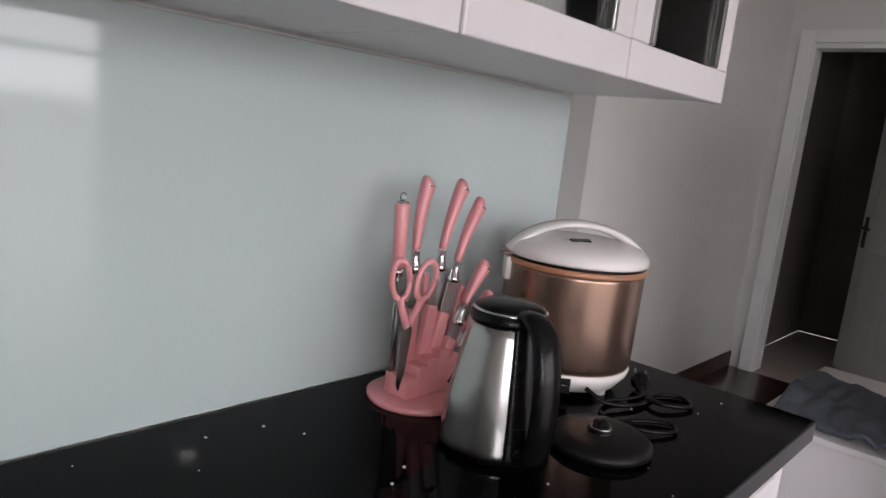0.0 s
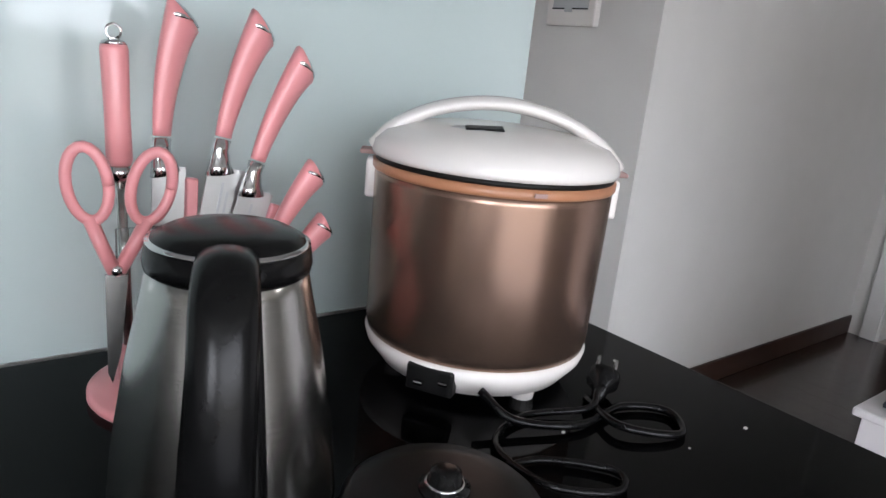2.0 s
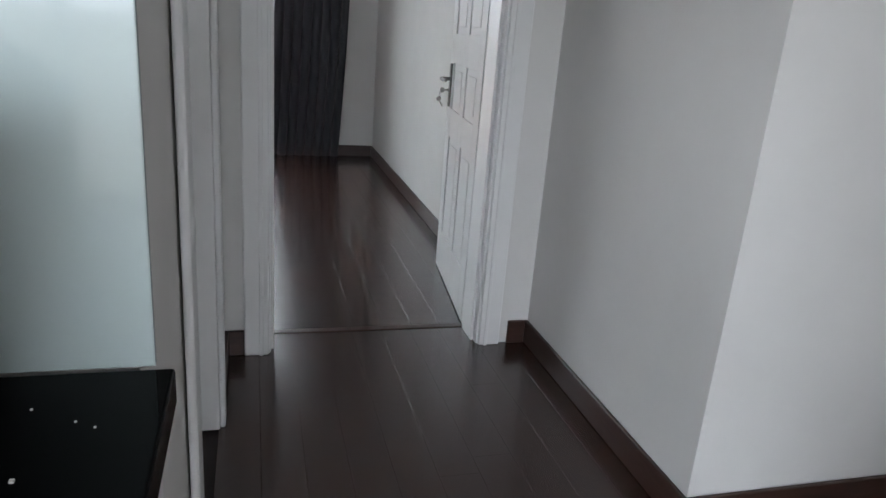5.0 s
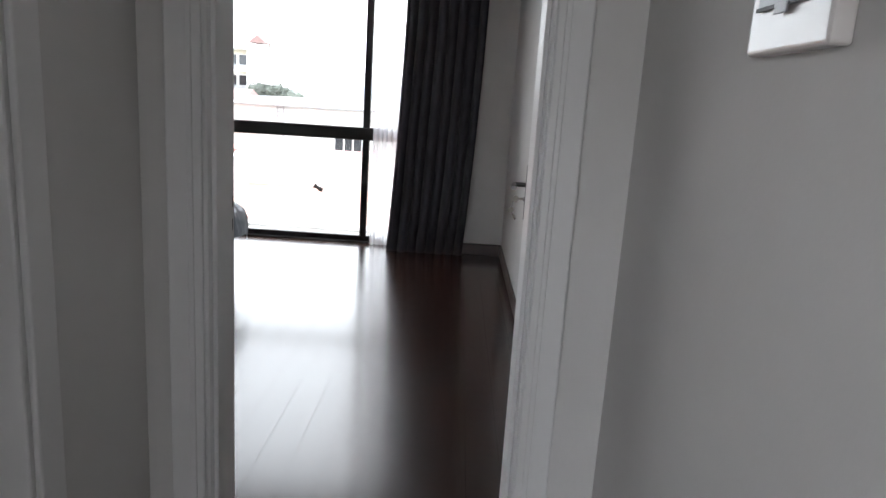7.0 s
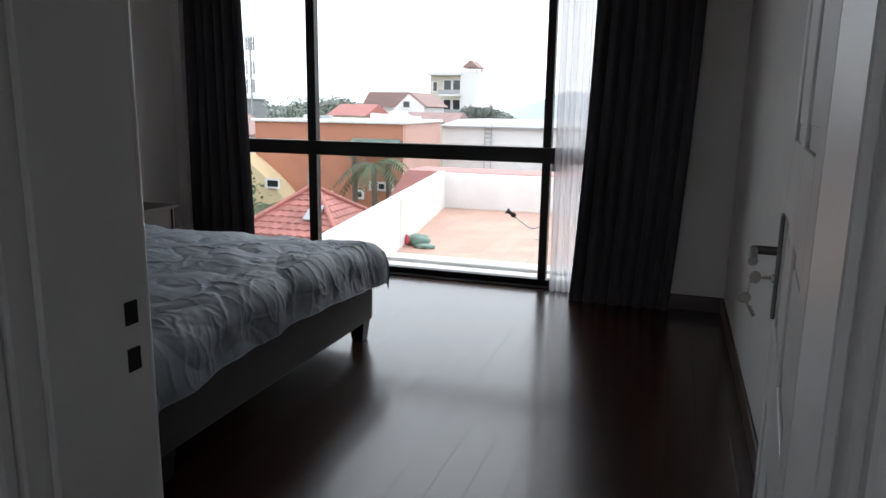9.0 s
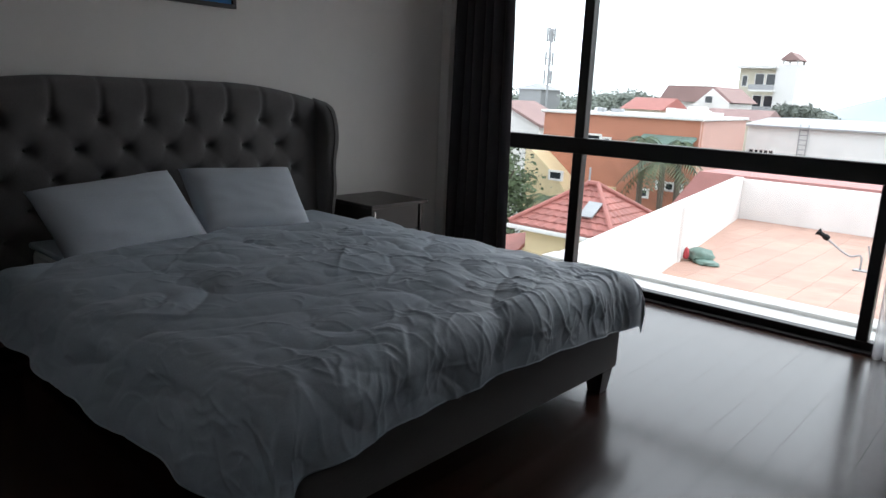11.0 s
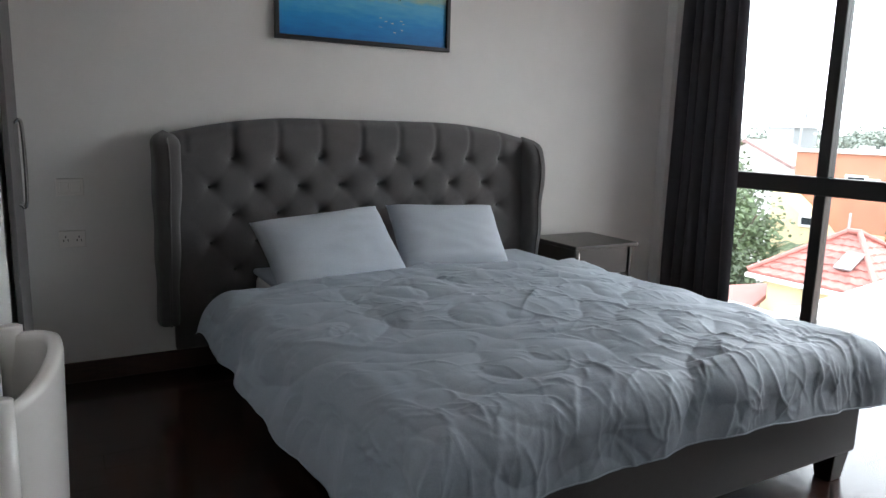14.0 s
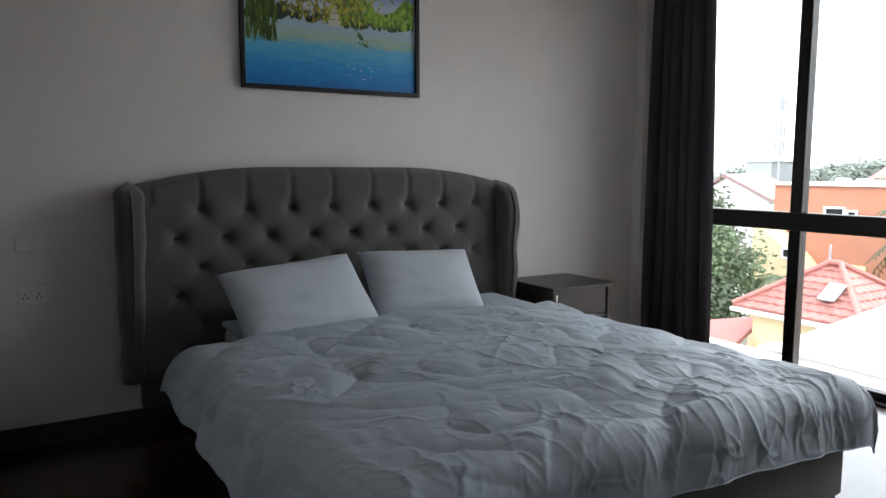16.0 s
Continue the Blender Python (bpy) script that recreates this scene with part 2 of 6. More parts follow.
def lathe(profile, seg=48, at=(0, 0, 0), squash=1.0):
    """A turned body from (radius, height) pairs."""
    bm = bmesh.new()
    rings = []
    for r, z in profile:
        if r < 1e-5:
            rings.append([bm.verts.new((at[0], at[1], at[2] + z))])
        else:
            rings.append([bm.verts.new((at[0] + r * math.cos(2 * math.pi * i / seg), at[1] + squash * r * math.sin(2 * math.pi * i / seg), at[2] + z)) for i in range(seg)])
    for a, b in zip(rings, rings[1:]):
        for i in range(seg):
            j = (i + 1) % seg
            if len(a) == 1 and len(b) > 1:
                bm.faces.new((a[0], b[j], b[i]))
            elif len(b) == 1 and len(a) > 1:
                bm.faces.new((a[i], a[j], b[0]))
            elif len(a) > 1:
                bm.faces.new((a[i], a[j], b[j], b[i]))
    bmesh.ops.recalc_face_normals(bm, faces=bm.faces[:])
    return bm


def tube(points, radius, seg=8, flat=1.0, radii=None):
    """A rounded bar along points."""
    bm = bmesh.new()
    pts = [Vector(p) for p in points]
    rings = []
    side = None
    for i, p in enumerate(pts):
        d = (pts[min(i + 1, len(pts) - 1)] - pts[max(i - 1, 0)]).normalized()
        if side is None:
            side = d.orthogonal().normalized()
            if abs(d.z) < 0.9:
                side = d.cross(Vector((0, 0, 1))).normalized()
        side = (side - d * side.dot(d)).normalized()
        up = d.cross(side)
        r = radii[i] if radii else radius
        rings.append([bm.verts.new(p + side * r * math.cos(2 * math.pi * k / seg) + up * r * flat * math.sin(2 * math.pi * k / seg)) for k in range(seg)])
    for a, b in zip(rings, rings[1:]):
        for k in range(seg):
            j = (k + 1) % seg
            bm.faces.new((a[k], a[j], b[j], b[k]))
    bm.faces.new(rings[0][::-1])
    bm.faces.new(rings[-1])
    bmesh.ops.recalc_face_normals(bm, faces=bm.faces[:])
    return bm


def curve_pts(pts, n=8):
    """Catmull-Rom through points."""
    P = [Vector(p) for p in pts]
    P = [P[0] * 2 - P[1]] + P + [P[-1] * 2 - P[-2]]
    out = []
    for i in range(1, len(P) - 2):
        for k in range(n):
            t = k / n
            a, b, c, d = P[i - 1:i + 3]
            out.append(0.5 * ((2 * b) + (c - a) * t + (2 * a - 5 * b + 4 * c - d) * t * t + (3 * b - a - 3 * c + d) * t ** 3))
    out.append(P[-2])
    return out


def sheet(nu, nv, f, thick=0.0):
    """A surface of nu x nv cells from f(u, v)."""
    bm = bmesh.new()
    vs = [[bm.verts.new(f(i / nu, j / nv)) for j in range(nv + 1)] for i in range(nu + 1)]
    for i in range(nu):
        for j in range(nv):
            bm.faces.new((vs[i][j], vs[i + 1][j], vs[i + 1][j + 1], vs[i][j + 1]))
    if thick:
        bmesh.ops.recalc_face_normals(bm, faces=bm.faces[:])
        bmesh.ops.solidify(bm, geom=bm.faces[:], thickness=thick)
    return bm


def prism(outline, z0, z1, bev=0.0):
    """A flat outline in x and y, raised from z0 to z1."""
    bm = bmesh.new()
    f = bm.faces.new([bm.verts.new((x, y, z0)) for x, y in outline])
    r = bmesh.ops.extrude_face_region(bm, geom=[f])
    for v in r["geom"]:
        if isinstance(v, bmesh.types.BMVert):
            v.co.z = z1
    bmesh.ops.recalc_face_normals(bm, faces=bm.faces[:])
    if bev:
        bmesh.ops.bevel(bm, geom=bm.edges[:], offset=bev, segments=2, affect="EDGES", profile=0.5)
    return bm


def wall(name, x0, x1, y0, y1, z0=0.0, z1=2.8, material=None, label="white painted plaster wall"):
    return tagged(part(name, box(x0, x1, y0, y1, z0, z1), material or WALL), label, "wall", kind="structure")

# ---- structure ----
H = 2.8
GX = -0.02      # corridor's left wall
RX = 1.2        # corridor's and bedroom's right wall
DY0, DY1 = 1.82, 2.025   # wall with the bedroom door
DX0, DX1 = 0.15, 0.975  # bedroom door opening
LX = -3.0       # headboard wall
WY = 5.97       # inner face of the window wall
TOP = 2.1       # door head

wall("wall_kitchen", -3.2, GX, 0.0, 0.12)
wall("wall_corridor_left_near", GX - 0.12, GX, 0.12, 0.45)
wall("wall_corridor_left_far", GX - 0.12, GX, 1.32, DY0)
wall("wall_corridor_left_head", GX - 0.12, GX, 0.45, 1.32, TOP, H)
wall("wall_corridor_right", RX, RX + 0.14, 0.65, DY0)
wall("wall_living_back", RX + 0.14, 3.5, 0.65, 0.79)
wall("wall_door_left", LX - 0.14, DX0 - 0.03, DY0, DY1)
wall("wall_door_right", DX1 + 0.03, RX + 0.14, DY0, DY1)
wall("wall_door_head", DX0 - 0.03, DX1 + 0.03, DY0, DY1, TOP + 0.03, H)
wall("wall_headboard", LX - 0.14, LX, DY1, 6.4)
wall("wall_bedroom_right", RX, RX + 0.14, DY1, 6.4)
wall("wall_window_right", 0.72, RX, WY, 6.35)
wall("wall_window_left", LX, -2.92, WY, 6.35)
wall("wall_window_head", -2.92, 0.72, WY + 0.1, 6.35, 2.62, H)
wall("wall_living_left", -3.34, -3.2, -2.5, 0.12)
# end, sill and lintel leave an opening for the added, unseen side window
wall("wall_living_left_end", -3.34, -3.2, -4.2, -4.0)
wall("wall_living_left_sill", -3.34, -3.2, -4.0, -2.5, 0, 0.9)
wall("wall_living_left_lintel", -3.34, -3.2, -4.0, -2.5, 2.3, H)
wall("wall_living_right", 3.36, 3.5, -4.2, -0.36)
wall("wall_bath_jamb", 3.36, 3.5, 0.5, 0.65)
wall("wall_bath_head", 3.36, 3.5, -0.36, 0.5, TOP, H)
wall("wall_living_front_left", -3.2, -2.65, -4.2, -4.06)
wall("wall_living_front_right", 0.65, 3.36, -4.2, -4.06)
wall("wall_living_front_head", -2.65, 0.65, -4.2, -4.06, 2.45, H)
wall("wall_bath_far", 5.0, 5.1, -1.0, 0.8, 0, H, TAUPE, "taupe tiled bathroom wall")
wall("wall_bath_back", 3.5, 5.0, 0.66, 0.76, 0, H, TAUPE, "taupe tiled bathroom wall")
wall("wall_bath_front", 3.5, 5.0, -1.0, -0.9, 0, H, TAUPE, "taupe tiled bathroom wall")
tagged(part("ceiling", box(-3.4, 5.1, -4.2, 6.4, H, H + 0.1), CEIL), "white painted ceiling", "ceiling", kind="structure")
tagged(part("floor", box(-3.4, 3.5, -4.2, 6.22, -0.12, -0.012), GAP), "dark timber floor of narrow planks", "floor", kind="structure")
tagged(part("floor_bath", box(3.36, 5.0, -0.9, 0.66, -0.12, -0.002), TILE2), "pale beige tiled floor", "floor", kind="structure")


def baseboard(x0, x1, y0, y1):
    bm = box(x0, x1, y0, y1, 0, 0.1, 0.003, 1)
    tagged(part("baseboard", bm, BASE), "dark brown wooden baseboard along the wall", "baseboard", kind="structure")


T = 0.014
baseboard(RX - T, RX, 0.65 - T, DY0)
baseboard(RX - T, 3.36, 0.65 - T, 0.65)
baseboard(RX - T, RX, DY1, WY)
baseboard(0.72, RX - T, WY - T, WY)
baseboard(1.11, RX - T, DY0 - T, DY0)
baseboard(GX + T, 0.07, DY0 - T, DY0)
baseboard(GX, GX + T, 1.4, DY0)
baseboard(LX, LX + T, DY1, WY)
baseboard(LX + T, DX0 - 0.12, DY1, DY1 + T)
baseboard(GX, GX + T, 0.0, 0.37)


def door_frame(name, x0, x1, y0, y1, arch=0.09):
    """Lining and architraves round an opening in a wall that faces y."""
    d = thing(name, "white painted wooden door frame with moulded architrave", "door frame", ((x0 + x1) / 2, y0, 0), kind="structure")
    for a, b in ((x0 - 0.03, x0), (x1, x1 + 0.03)):
        part("jamb", box(a, b, y0 - 0.004, y1 + 0.004, 0, TOP + 0.03, 0.003, 1), TRIM, d)
    part("head", box(x0, x1, y0 - 0.004, y1 + 0.004, TOP, TOP + 0.03, 0.003, 1), TRIM, d)
    for ya, yb in ((y0 - 0.022, y0 - 0.0045), (y1 + 0.0045, y1 + 0.022)):
        for s, a in ((-1, x0 - 0.008), (1, x1 + 0.008)):
            lo, hi = sorted((a, a + s * arch))
            part("architrave", box(lo, hi, ya, yb, 0, TOP + arch, 0.006, 2), TRIM, d)
            lo, hi = sorted((a + s * 0.02, a + s * 0.035))
            yc, yd = (ya - 0.006, ya) if ya < y0 else (yb, yb + 0.006)
            part("moulding", box(lo, hi, yc, yd, 0, TOP + arch * 0.8, 0.002, 1), TRIM, d)
        part("head_architrave", box(x0 - 0.008, x1 + 0.008, ya, yb, TOP + 0.008, TOP + arch, 0.006, 2), TRIM, d)
    # stop bead that the leaf closes on
    for a, b in ((x0, x0 + 0.012), (x1 - 0.012, x1)):
        part("stop_bead", box(a, b, y0 + 0.03, y1 - 0.05, 0, TOP, 0.002, 1), TRIM, d)
    return d


bed_frame_door = door_frame("door_frame_bedroom", DX0, DX1, DY0, DY1)
for z in (0.988, 0.922):
    part("strike_plate", box(DX0, DX0 + 0.003, DY1 - 0.045, DY1 - 0.018, z - 0.016, z + 0.016), BLACKM, bed_frame_door, "dark metal strike plate")
tagged(part("threshold", box(DX0, DX1, 1.985, 2.02, -0.01, 0.004, 0.002, 1), BASE), "dark wooden threshold strip in the doorway", "threshold", kind="structure")


def panel_door(name, width, label, height=2.08, keys=False):
    """A white moulded door leaf. It stands along +x from its hinge, its face towards -y."""
    d = thing(name, label, "door", kind="structure")
    t = 0.04
    st_w, rows = 0.11, ((0.22, 0.72), (0.86, 1.08), (1.22, height - 0.13))
    leaf = bmesh.new()
    box(0, width, 0.006, t - 0.006, 0.008, height, bm=leaf)
    part("core", leaf, TRIM, d)
    for y0, y1 in ((0, 0.006), (t - 0.006, t)):
        for a, b in ((0, st_w), (width - st_w, width), (width / 2 - 0.045, width / 2 + 0.045)):
            part("stile", box(a, b, y0, y1, 0.008, height, 0.0015, 1), TRIM, d)
        zs = [0.008] + [z for r in rows for z in r] + [height]
        for k in range(0, len(zs), 2):
            for a, b in ((st_w, width / 2 - 0.045), (width / 2 + 0.045, width - st_w)):
                part("rail", box(a, b, y0, y1, zs[k], zs[k + 1], 0.0015, 1), TRIM, d)
        for z0, z1 in rows:
            for a, b in ((st_w, width / 2 - 0.045), (width / 2 + 0.045, width - st_w)):
                yy = (y0 + 0.003, y1) if y0 == 0 else (y0, y1 - 0.003)
                part("panel", box(a + 0.03, b - 0.03, *yy, z0 + 0.03, z1 - 0.03, 0.002, 1), TRIM, d)
    hx = width - 0.06
    for s, y in ((-1, 0.0), (1, t)):
        lo, hi = sorted((y, y + s * 0.008))
        hd = part("handle_plate", box(hx - 0.02, hx + 0.02, lo, hi, 0.865, 1.075, 0.003, 2), DARKSTEEL, d, "brushed steel handle plate")
        part("lever", tube(curve_pts([(hx, y, 1.0), (hx, y + s * 0.045, 1.0), (hx - 0.02, y + s * 0.052, 1.0), (hx - 0.125, y + s * 0.05, 1.0)], 5), 0.009, 10), DARKSTEEL, hd, "steel lever handle")
        part("lock_cylinder", move(lathe([(0, 0), (0.009, 0), (0.009, 0.012), (0, 0.012)], 16), pose(hx, y, 0.945, -90 * s, 0, 0)), CHROME, hd)
    for z in (0.25, 1.04, height - 0.22):
        part("hinge", tube([(-0.004, 0.0, z - 0.05), (-0.004, 0.0, z + 0.05)], 0.008, 10), STEEL, d, "steel butt hinge")
    return d


# bedroom door: hinged on its right jamb, swung into the room
bd = panel_door("door_bedroom", 0.80, "white panelled bedroom door standing wide open, keys in its lock")
bd.matrix_basis = pose(DX1 + 0.036, DY1 - 0.008, 0, 0, 0, 84)
ld = panel_door("door_corridor", 0.81, "white panelled door, shut, in the corridor wall")
ld.matrix_basis = pose(GX - 0.11, 0.47, 0, 0, 0, 90)
bath_leaf = panel_door("door_bath", 0.80, "white panelled bathroom door standing half open")
bath_leaf.matrix_basis = pose(3.50, -0.34, 0, 0, 0, 38)

# frame of the door in the corridor's left wall and of the bathroom door
for name, x0, x1, y0, y1, xs in (("door_frame_corridor", GX - 0.124, GX + 0.004, 0.45, 1.32, GX), ("door_frame_bath", 3.356, 3.504, -0.36, 0.5, 3.36)):
    d = thing(name, "white painted wooden door frame", "door frame", (xs, y0, 0), kind="structure")
    for a, b in ((y0, y0 + 0.02), (y1 - 0.02, y1)):
        part("jamb", box(x0, x1, a, b, 0, TOP, 0.003, 1), TRIM, d)
    part("head", box(x0, x1, y0 + 0.02, y1 - 0.02, TOP - 0.03, TOP, 0.003, 1), TRIM, d)
    xa, xb = (xs + 0.0045, xs + 0.02) if xs == GX else (xs - 0.02, xs - 0.0045)
    for a, b in ((y0 - 0.075, y0 + 0.008), (y1 - 0.008, y1 + 0.075)):
        part("architrave", box(xa, xb, a, b, 0, TOP + 0.075, 0.005, 2), TRIM, d)
    part("head_architrave", box(xa, xb, y0 + 0.008, y1 - 0.008, TOP, TOP + 0.075, 0.005, 2), TRIM, d)

# bedroom window: black frame of fixed lights
WG = 6.20
win = thing("window_1", "floor-to-ceiling bedroom window with black frame", "window", (-1, WG, 0), kind="structure")
part("sill_rail", box(-2.92, 0.72, WG, WG + 0.07, 0, 0.055, 0.004, 1), FRAME, win)
part("sill_track", box(-2.92, 0.72, WG - 0.06, WG - 0.002, 0, 0.012, 0.002, 1), FRAME, win)
part("head_rail", box(-2.92, 0.72, WG, WG + 0.07, 2.56, 2.62, 0.004, 1), FRAME, win)
part("transom", box(-2.92, 0.72, WG - 0.006, WG + 0.076, 0.905, 1.015, 0.005, 1), FRAME, win)
for a, b in ((-2.92, -2.86), (-1.94, -1.865), (-0.065, -0.005), (0.66, 0.72)):
    for z0, z1 in ((0.055, 0.905), (1.015, 2.56)):
        part("mullion", box(a, b, WG, WG + 0.07, z0, z1, 0.004, 1), FRAME, win)
for a, b in ((-2.86, -1.94), (-1.865, -0.065), (-0.005, 0.66)):
    for z0, z1 in ((0.055, 0.905), (1.015, 2.56)):
        pane = part("pane", box(a, b, WG + 0.032, WG + 0.038, z0, z1), GLASS, win, "clear glass pane")
        pane.visible_shadow = False

# balcony door behind the walk's start
bal = thing("window_2", "tall white-framed balcony window", "window", (-0.3, -4.13, 0), kind="structure")
for a, b in ((-2.65, -2.59), (-1.83, -1.77), (-1.03, -0.97), (-0.21, -0.15), (0.59, 0.65)):
    part("stile", box(a, b, -4.16, -4.10, 0.06, 2.39, 0.004, 1), TRIM, bal)
for z0, z1 in ((0, 0.06), (1.55, 1.6), (2.39, 2.45)):
    part("rail", box(-2.65, 0.65, -4.165, -4.095, z0, z1, 0.004, 1), TRIM, bal)

# bars of the invented side window, unseen, round the added fill light
for y in (-4.0, -3.28, -2.56):
    part("side_stile", box(-3.30, -3.24, y, y + 0.06, 0.96, 2.24, 0.004, 1), TRIM, bal)
for z in (0.9, 2.24):
    part("side_rail", box(-3.305, -3.235, -4.0, -2.5, z, z + 0.06, 0.004, 1), TRIM, bal)

# ---- outside ----
tagged(part("ground", box(-900, 900, 6.6, 1500, -9.2, -9.0), GROUND), "earth and streets below the houses", "ground", kind="structure")
tagged(part("ground_back", box(-900, 900, -900, 6.6, -9.2, -9.0), GROUND), "earth below the house", "ground", kind="structure")

terr = thing("roof_terrace", "neighbouring roof terrace with white parapets and terracotta floor", "terrace", (-1, 11, -0.9), kind="structure")
part("slab", box(-4.02, 6.2, 6.75, 15.7, -1.2, -0.82), PLASTER, terr)
part("near_parapet", box(-2.45, 6.2, 6.78, 6.95, -0.82, -0.04, 0.01, 2), PLASTER, terr, "white rendered parapet")
part("coping", box(-2.5, 6.2, 6.76, 6.97, -0.04, 0.0, 0.01, 2), PLASTER, terr)
lp = prism([(-2.35, 6.95), (-2.5, 6.95), (-4.0, 15.5), (-3.85, 15.5)], -0.82, -0.02, 0.01)
part("side_parapet", lp, PLASTER, terr, "white rendered parapet")
part("far_parapet", box(-4.0, 6.2, 15.5, 15.66, -0.82, -0.06, 0.01, 2), PLASTER, terr, "white rendered parapet")
part("rain_pipe", tube([(-3.05, 10.9, -0.82), (-3.05, 10.9, -0.06)], 0.045, 10), PLASTER, terr, "white rain pipe")
tagged(part("window_ledge", box(-2.92, 0.72, 6.27, 6.78, -0.4, -0.03, 0.01, 2), PLASTER), "white rendered ledge outside the window", "ledge", kind="structure")

# ---- bedroom things ----
BX0, BX1 = -0.71, -2.86   # foot and headboard
BY0, BY1 = 2.97, 4.71     # bed sides


def bed():
    b = thing("bed", "grey upholstered double bed with tufted winged headboard", "bed", (-1.8, 3.95, 0))
    part("foot_rail", box(BX0 - 0.06, BX0, BY0, BY1, 0.11, 0.37, 0.015, 3), BEDGREY, b, "grey upholstered foot rail")
    for y0, y1 in ((BY0, BY0 + 0.06), (BY1 - 0.06, BY1)):
        part("side_rail", box(BX1, BX0 - 0.061, y0, y1, 0.11, 0.37, 0.012, 3), BEDGREY, b, "grey upholstered side rail")
    for x in (BX0 - 0.1, BX1 + 0.1):
        for y in (BY0 + 0.02, BY1 - 0.11):
            leg = box(-0.045, 0.045, -0.045, 0.045, 0, 0.11, 0.004, 2)
            for v in leg.verts:
                k = 0.72 + 0.28 * v.co.z / 0.11
                v.co.x, v.co.y = v.co.x * k + x + 0.045, v.co.y * k + y + 0.045
            part("leg", leg, DARKWOOD, b, "black tapered wooden leg")
    part("slat_base", box(BX1 + 0.01, BX0 - 0.07, BY0 + 0.065, BY1 - 0.065, 0.26, 0.3), DARKWOOD, b)
    # headboard: tufted panel with an arched top
    yc, hw = 3.70, 1.03
    dy, dz = 0.2267, 0.14
    lattice = []
    for r in range(7):
        z = 1.075 - r * dz
        for c in range(-6, 7):
            y = 3.643 + (c + (0.5 if r % 2 else 0)) * dy
            if abs(y - yc) < hw - 0.07:
                lattice.append((y, z))

    def top(y):
        k = abs(y - yc) / hw
        return 1.265 - 0.085 * max(0.0, (k - 0.35) / 0.65) ** 2

    def face(y, z):
        d = 0.09
        best = 9.0
        crease = 9.0
        for ly, lz in lattice:
            best = min(best, math.hypot((y - ly), (z - lz)))
        # diamond folds run between neighbouring buttons
        a = ((y - 3.643) / dy + (z - 1.075) / (2 * dz))
        c = ((y - 3.643) / dy - (z - 1.075) / (2 * dz))
        if z < 1.1:
            fa = abs(a - round(a))
            fc = abs(c - round(c))
            crease = min(fa, fc)
        else:
            crease = abs((y - 3.643) / dy - round((y - 3.643) / dy)) * 1.3
            d -= 0.009 * math.exp(-(crease / 0.08) ** 2)
        d -= 0.005 * math.exp(-(crease / 0.07) ** 2) * math.exp(-best / 0.09)
        d -= 0.05 * math.exp(-(best / 0.034) ** 1.3)
        d += 0.004 * noise.noise((y * 9, z * 9, 2.0))
        return d

    def panel(u, v):
        y = yc - hw + 2 * hw * u
        zt = top(y)
        if v < 0.9:
            z = 0.3 + (zt - 0.3) * (v / 0.9)
            d = face(y, z)
            edge = (zt - z)
            d -= 0.03 * math.exp(-edge / 0.02)
            return Vector((LX + 0.04 + d, y, z))
        k = (v - 0.9) / 0.1
        return Vector((LX + 0.04 + (face(y, zt) - 0.03) * (1 - k) + 0.0 * k, y, zt + 0.018 * math.sin(math.pi * k)))

    part("headboard_panel", sheet(190, 110, panel), BEDGREY, b, "grey linen headboard with deep diamond tufting", True)
    part("headboard_back", box(LX + 0.005, LX + 0.05, yc - hw, yc + hw, 0.11, 1.16, 0.01, 2), BEDGREY, b)
    for y, z in lattice:
        if z > 0.45:
            bt = lathe([(0, 0.008), (0.008, 0.007), (0.013, 0.002), (0.014, -0.004)], 12)
            move(bt, pose(LX + 0.04 + face(y, z) + 0.002, y, z, 0, 90, 0))
            part("tuft_button", bt, BUTTON, b, "", True)
    # wings that bend forward at both ends
    for s in (-1, 1):
        y0 = yc + s * hw

        def wing(u, v, s=s, y0=y0):
            z = 0.28 + v * 0.93
            reach = 0.19 + 0.05 * v + 0.007 * math.sin(v * 19)
            if v > 0.8:
                reach *= math.sqrt(max(0.0, 1 - ((v - 0.8) / 0.2) ** 2)) * 0.75 + 0.25
            th = 0.045 + 0.022 * v + 0.003 * math.sin(v * 19 + 1)
            a = u * 2 * math.pi
            px = math.copysign(abs(math.cos(a)) ** 0.6, math.cos(a))
            py = math.copysign(abs(math.sin(a)) ** 0.6, math.sin(a))
            k = min(1.0, (1 - v) / 0.06) ** 0.5 if v > 0.94 else 1.0
            return Vector((LX + 0.01 + reach / 2 + px * reach / 2 * k, y0 + s * (0.02 + 0.02 * (1 - v)) + py * th * k, z + (0 if v < 0.94 else 0.0)))

        part("headboard_wing", sheet(28, 40, wing), BEDGREY, b, "grey upholstered headboard wing", True)
        part("wing_piping", tube([wing(0.0, i / 24) + Vector((0.004, 0, 0)) for i in range(24)], 0.006, 6), BEDGREY, b, "", True)
    return b


bed()
tagged(part("mattress", box(BX1 + 0.02, BX0 - 0.065, BY0 + 0.07, BY1 - 0.07, 0.302, 0.50, 0.04, 4), MATTRESS), "white mattress under the bedding", "mattress")


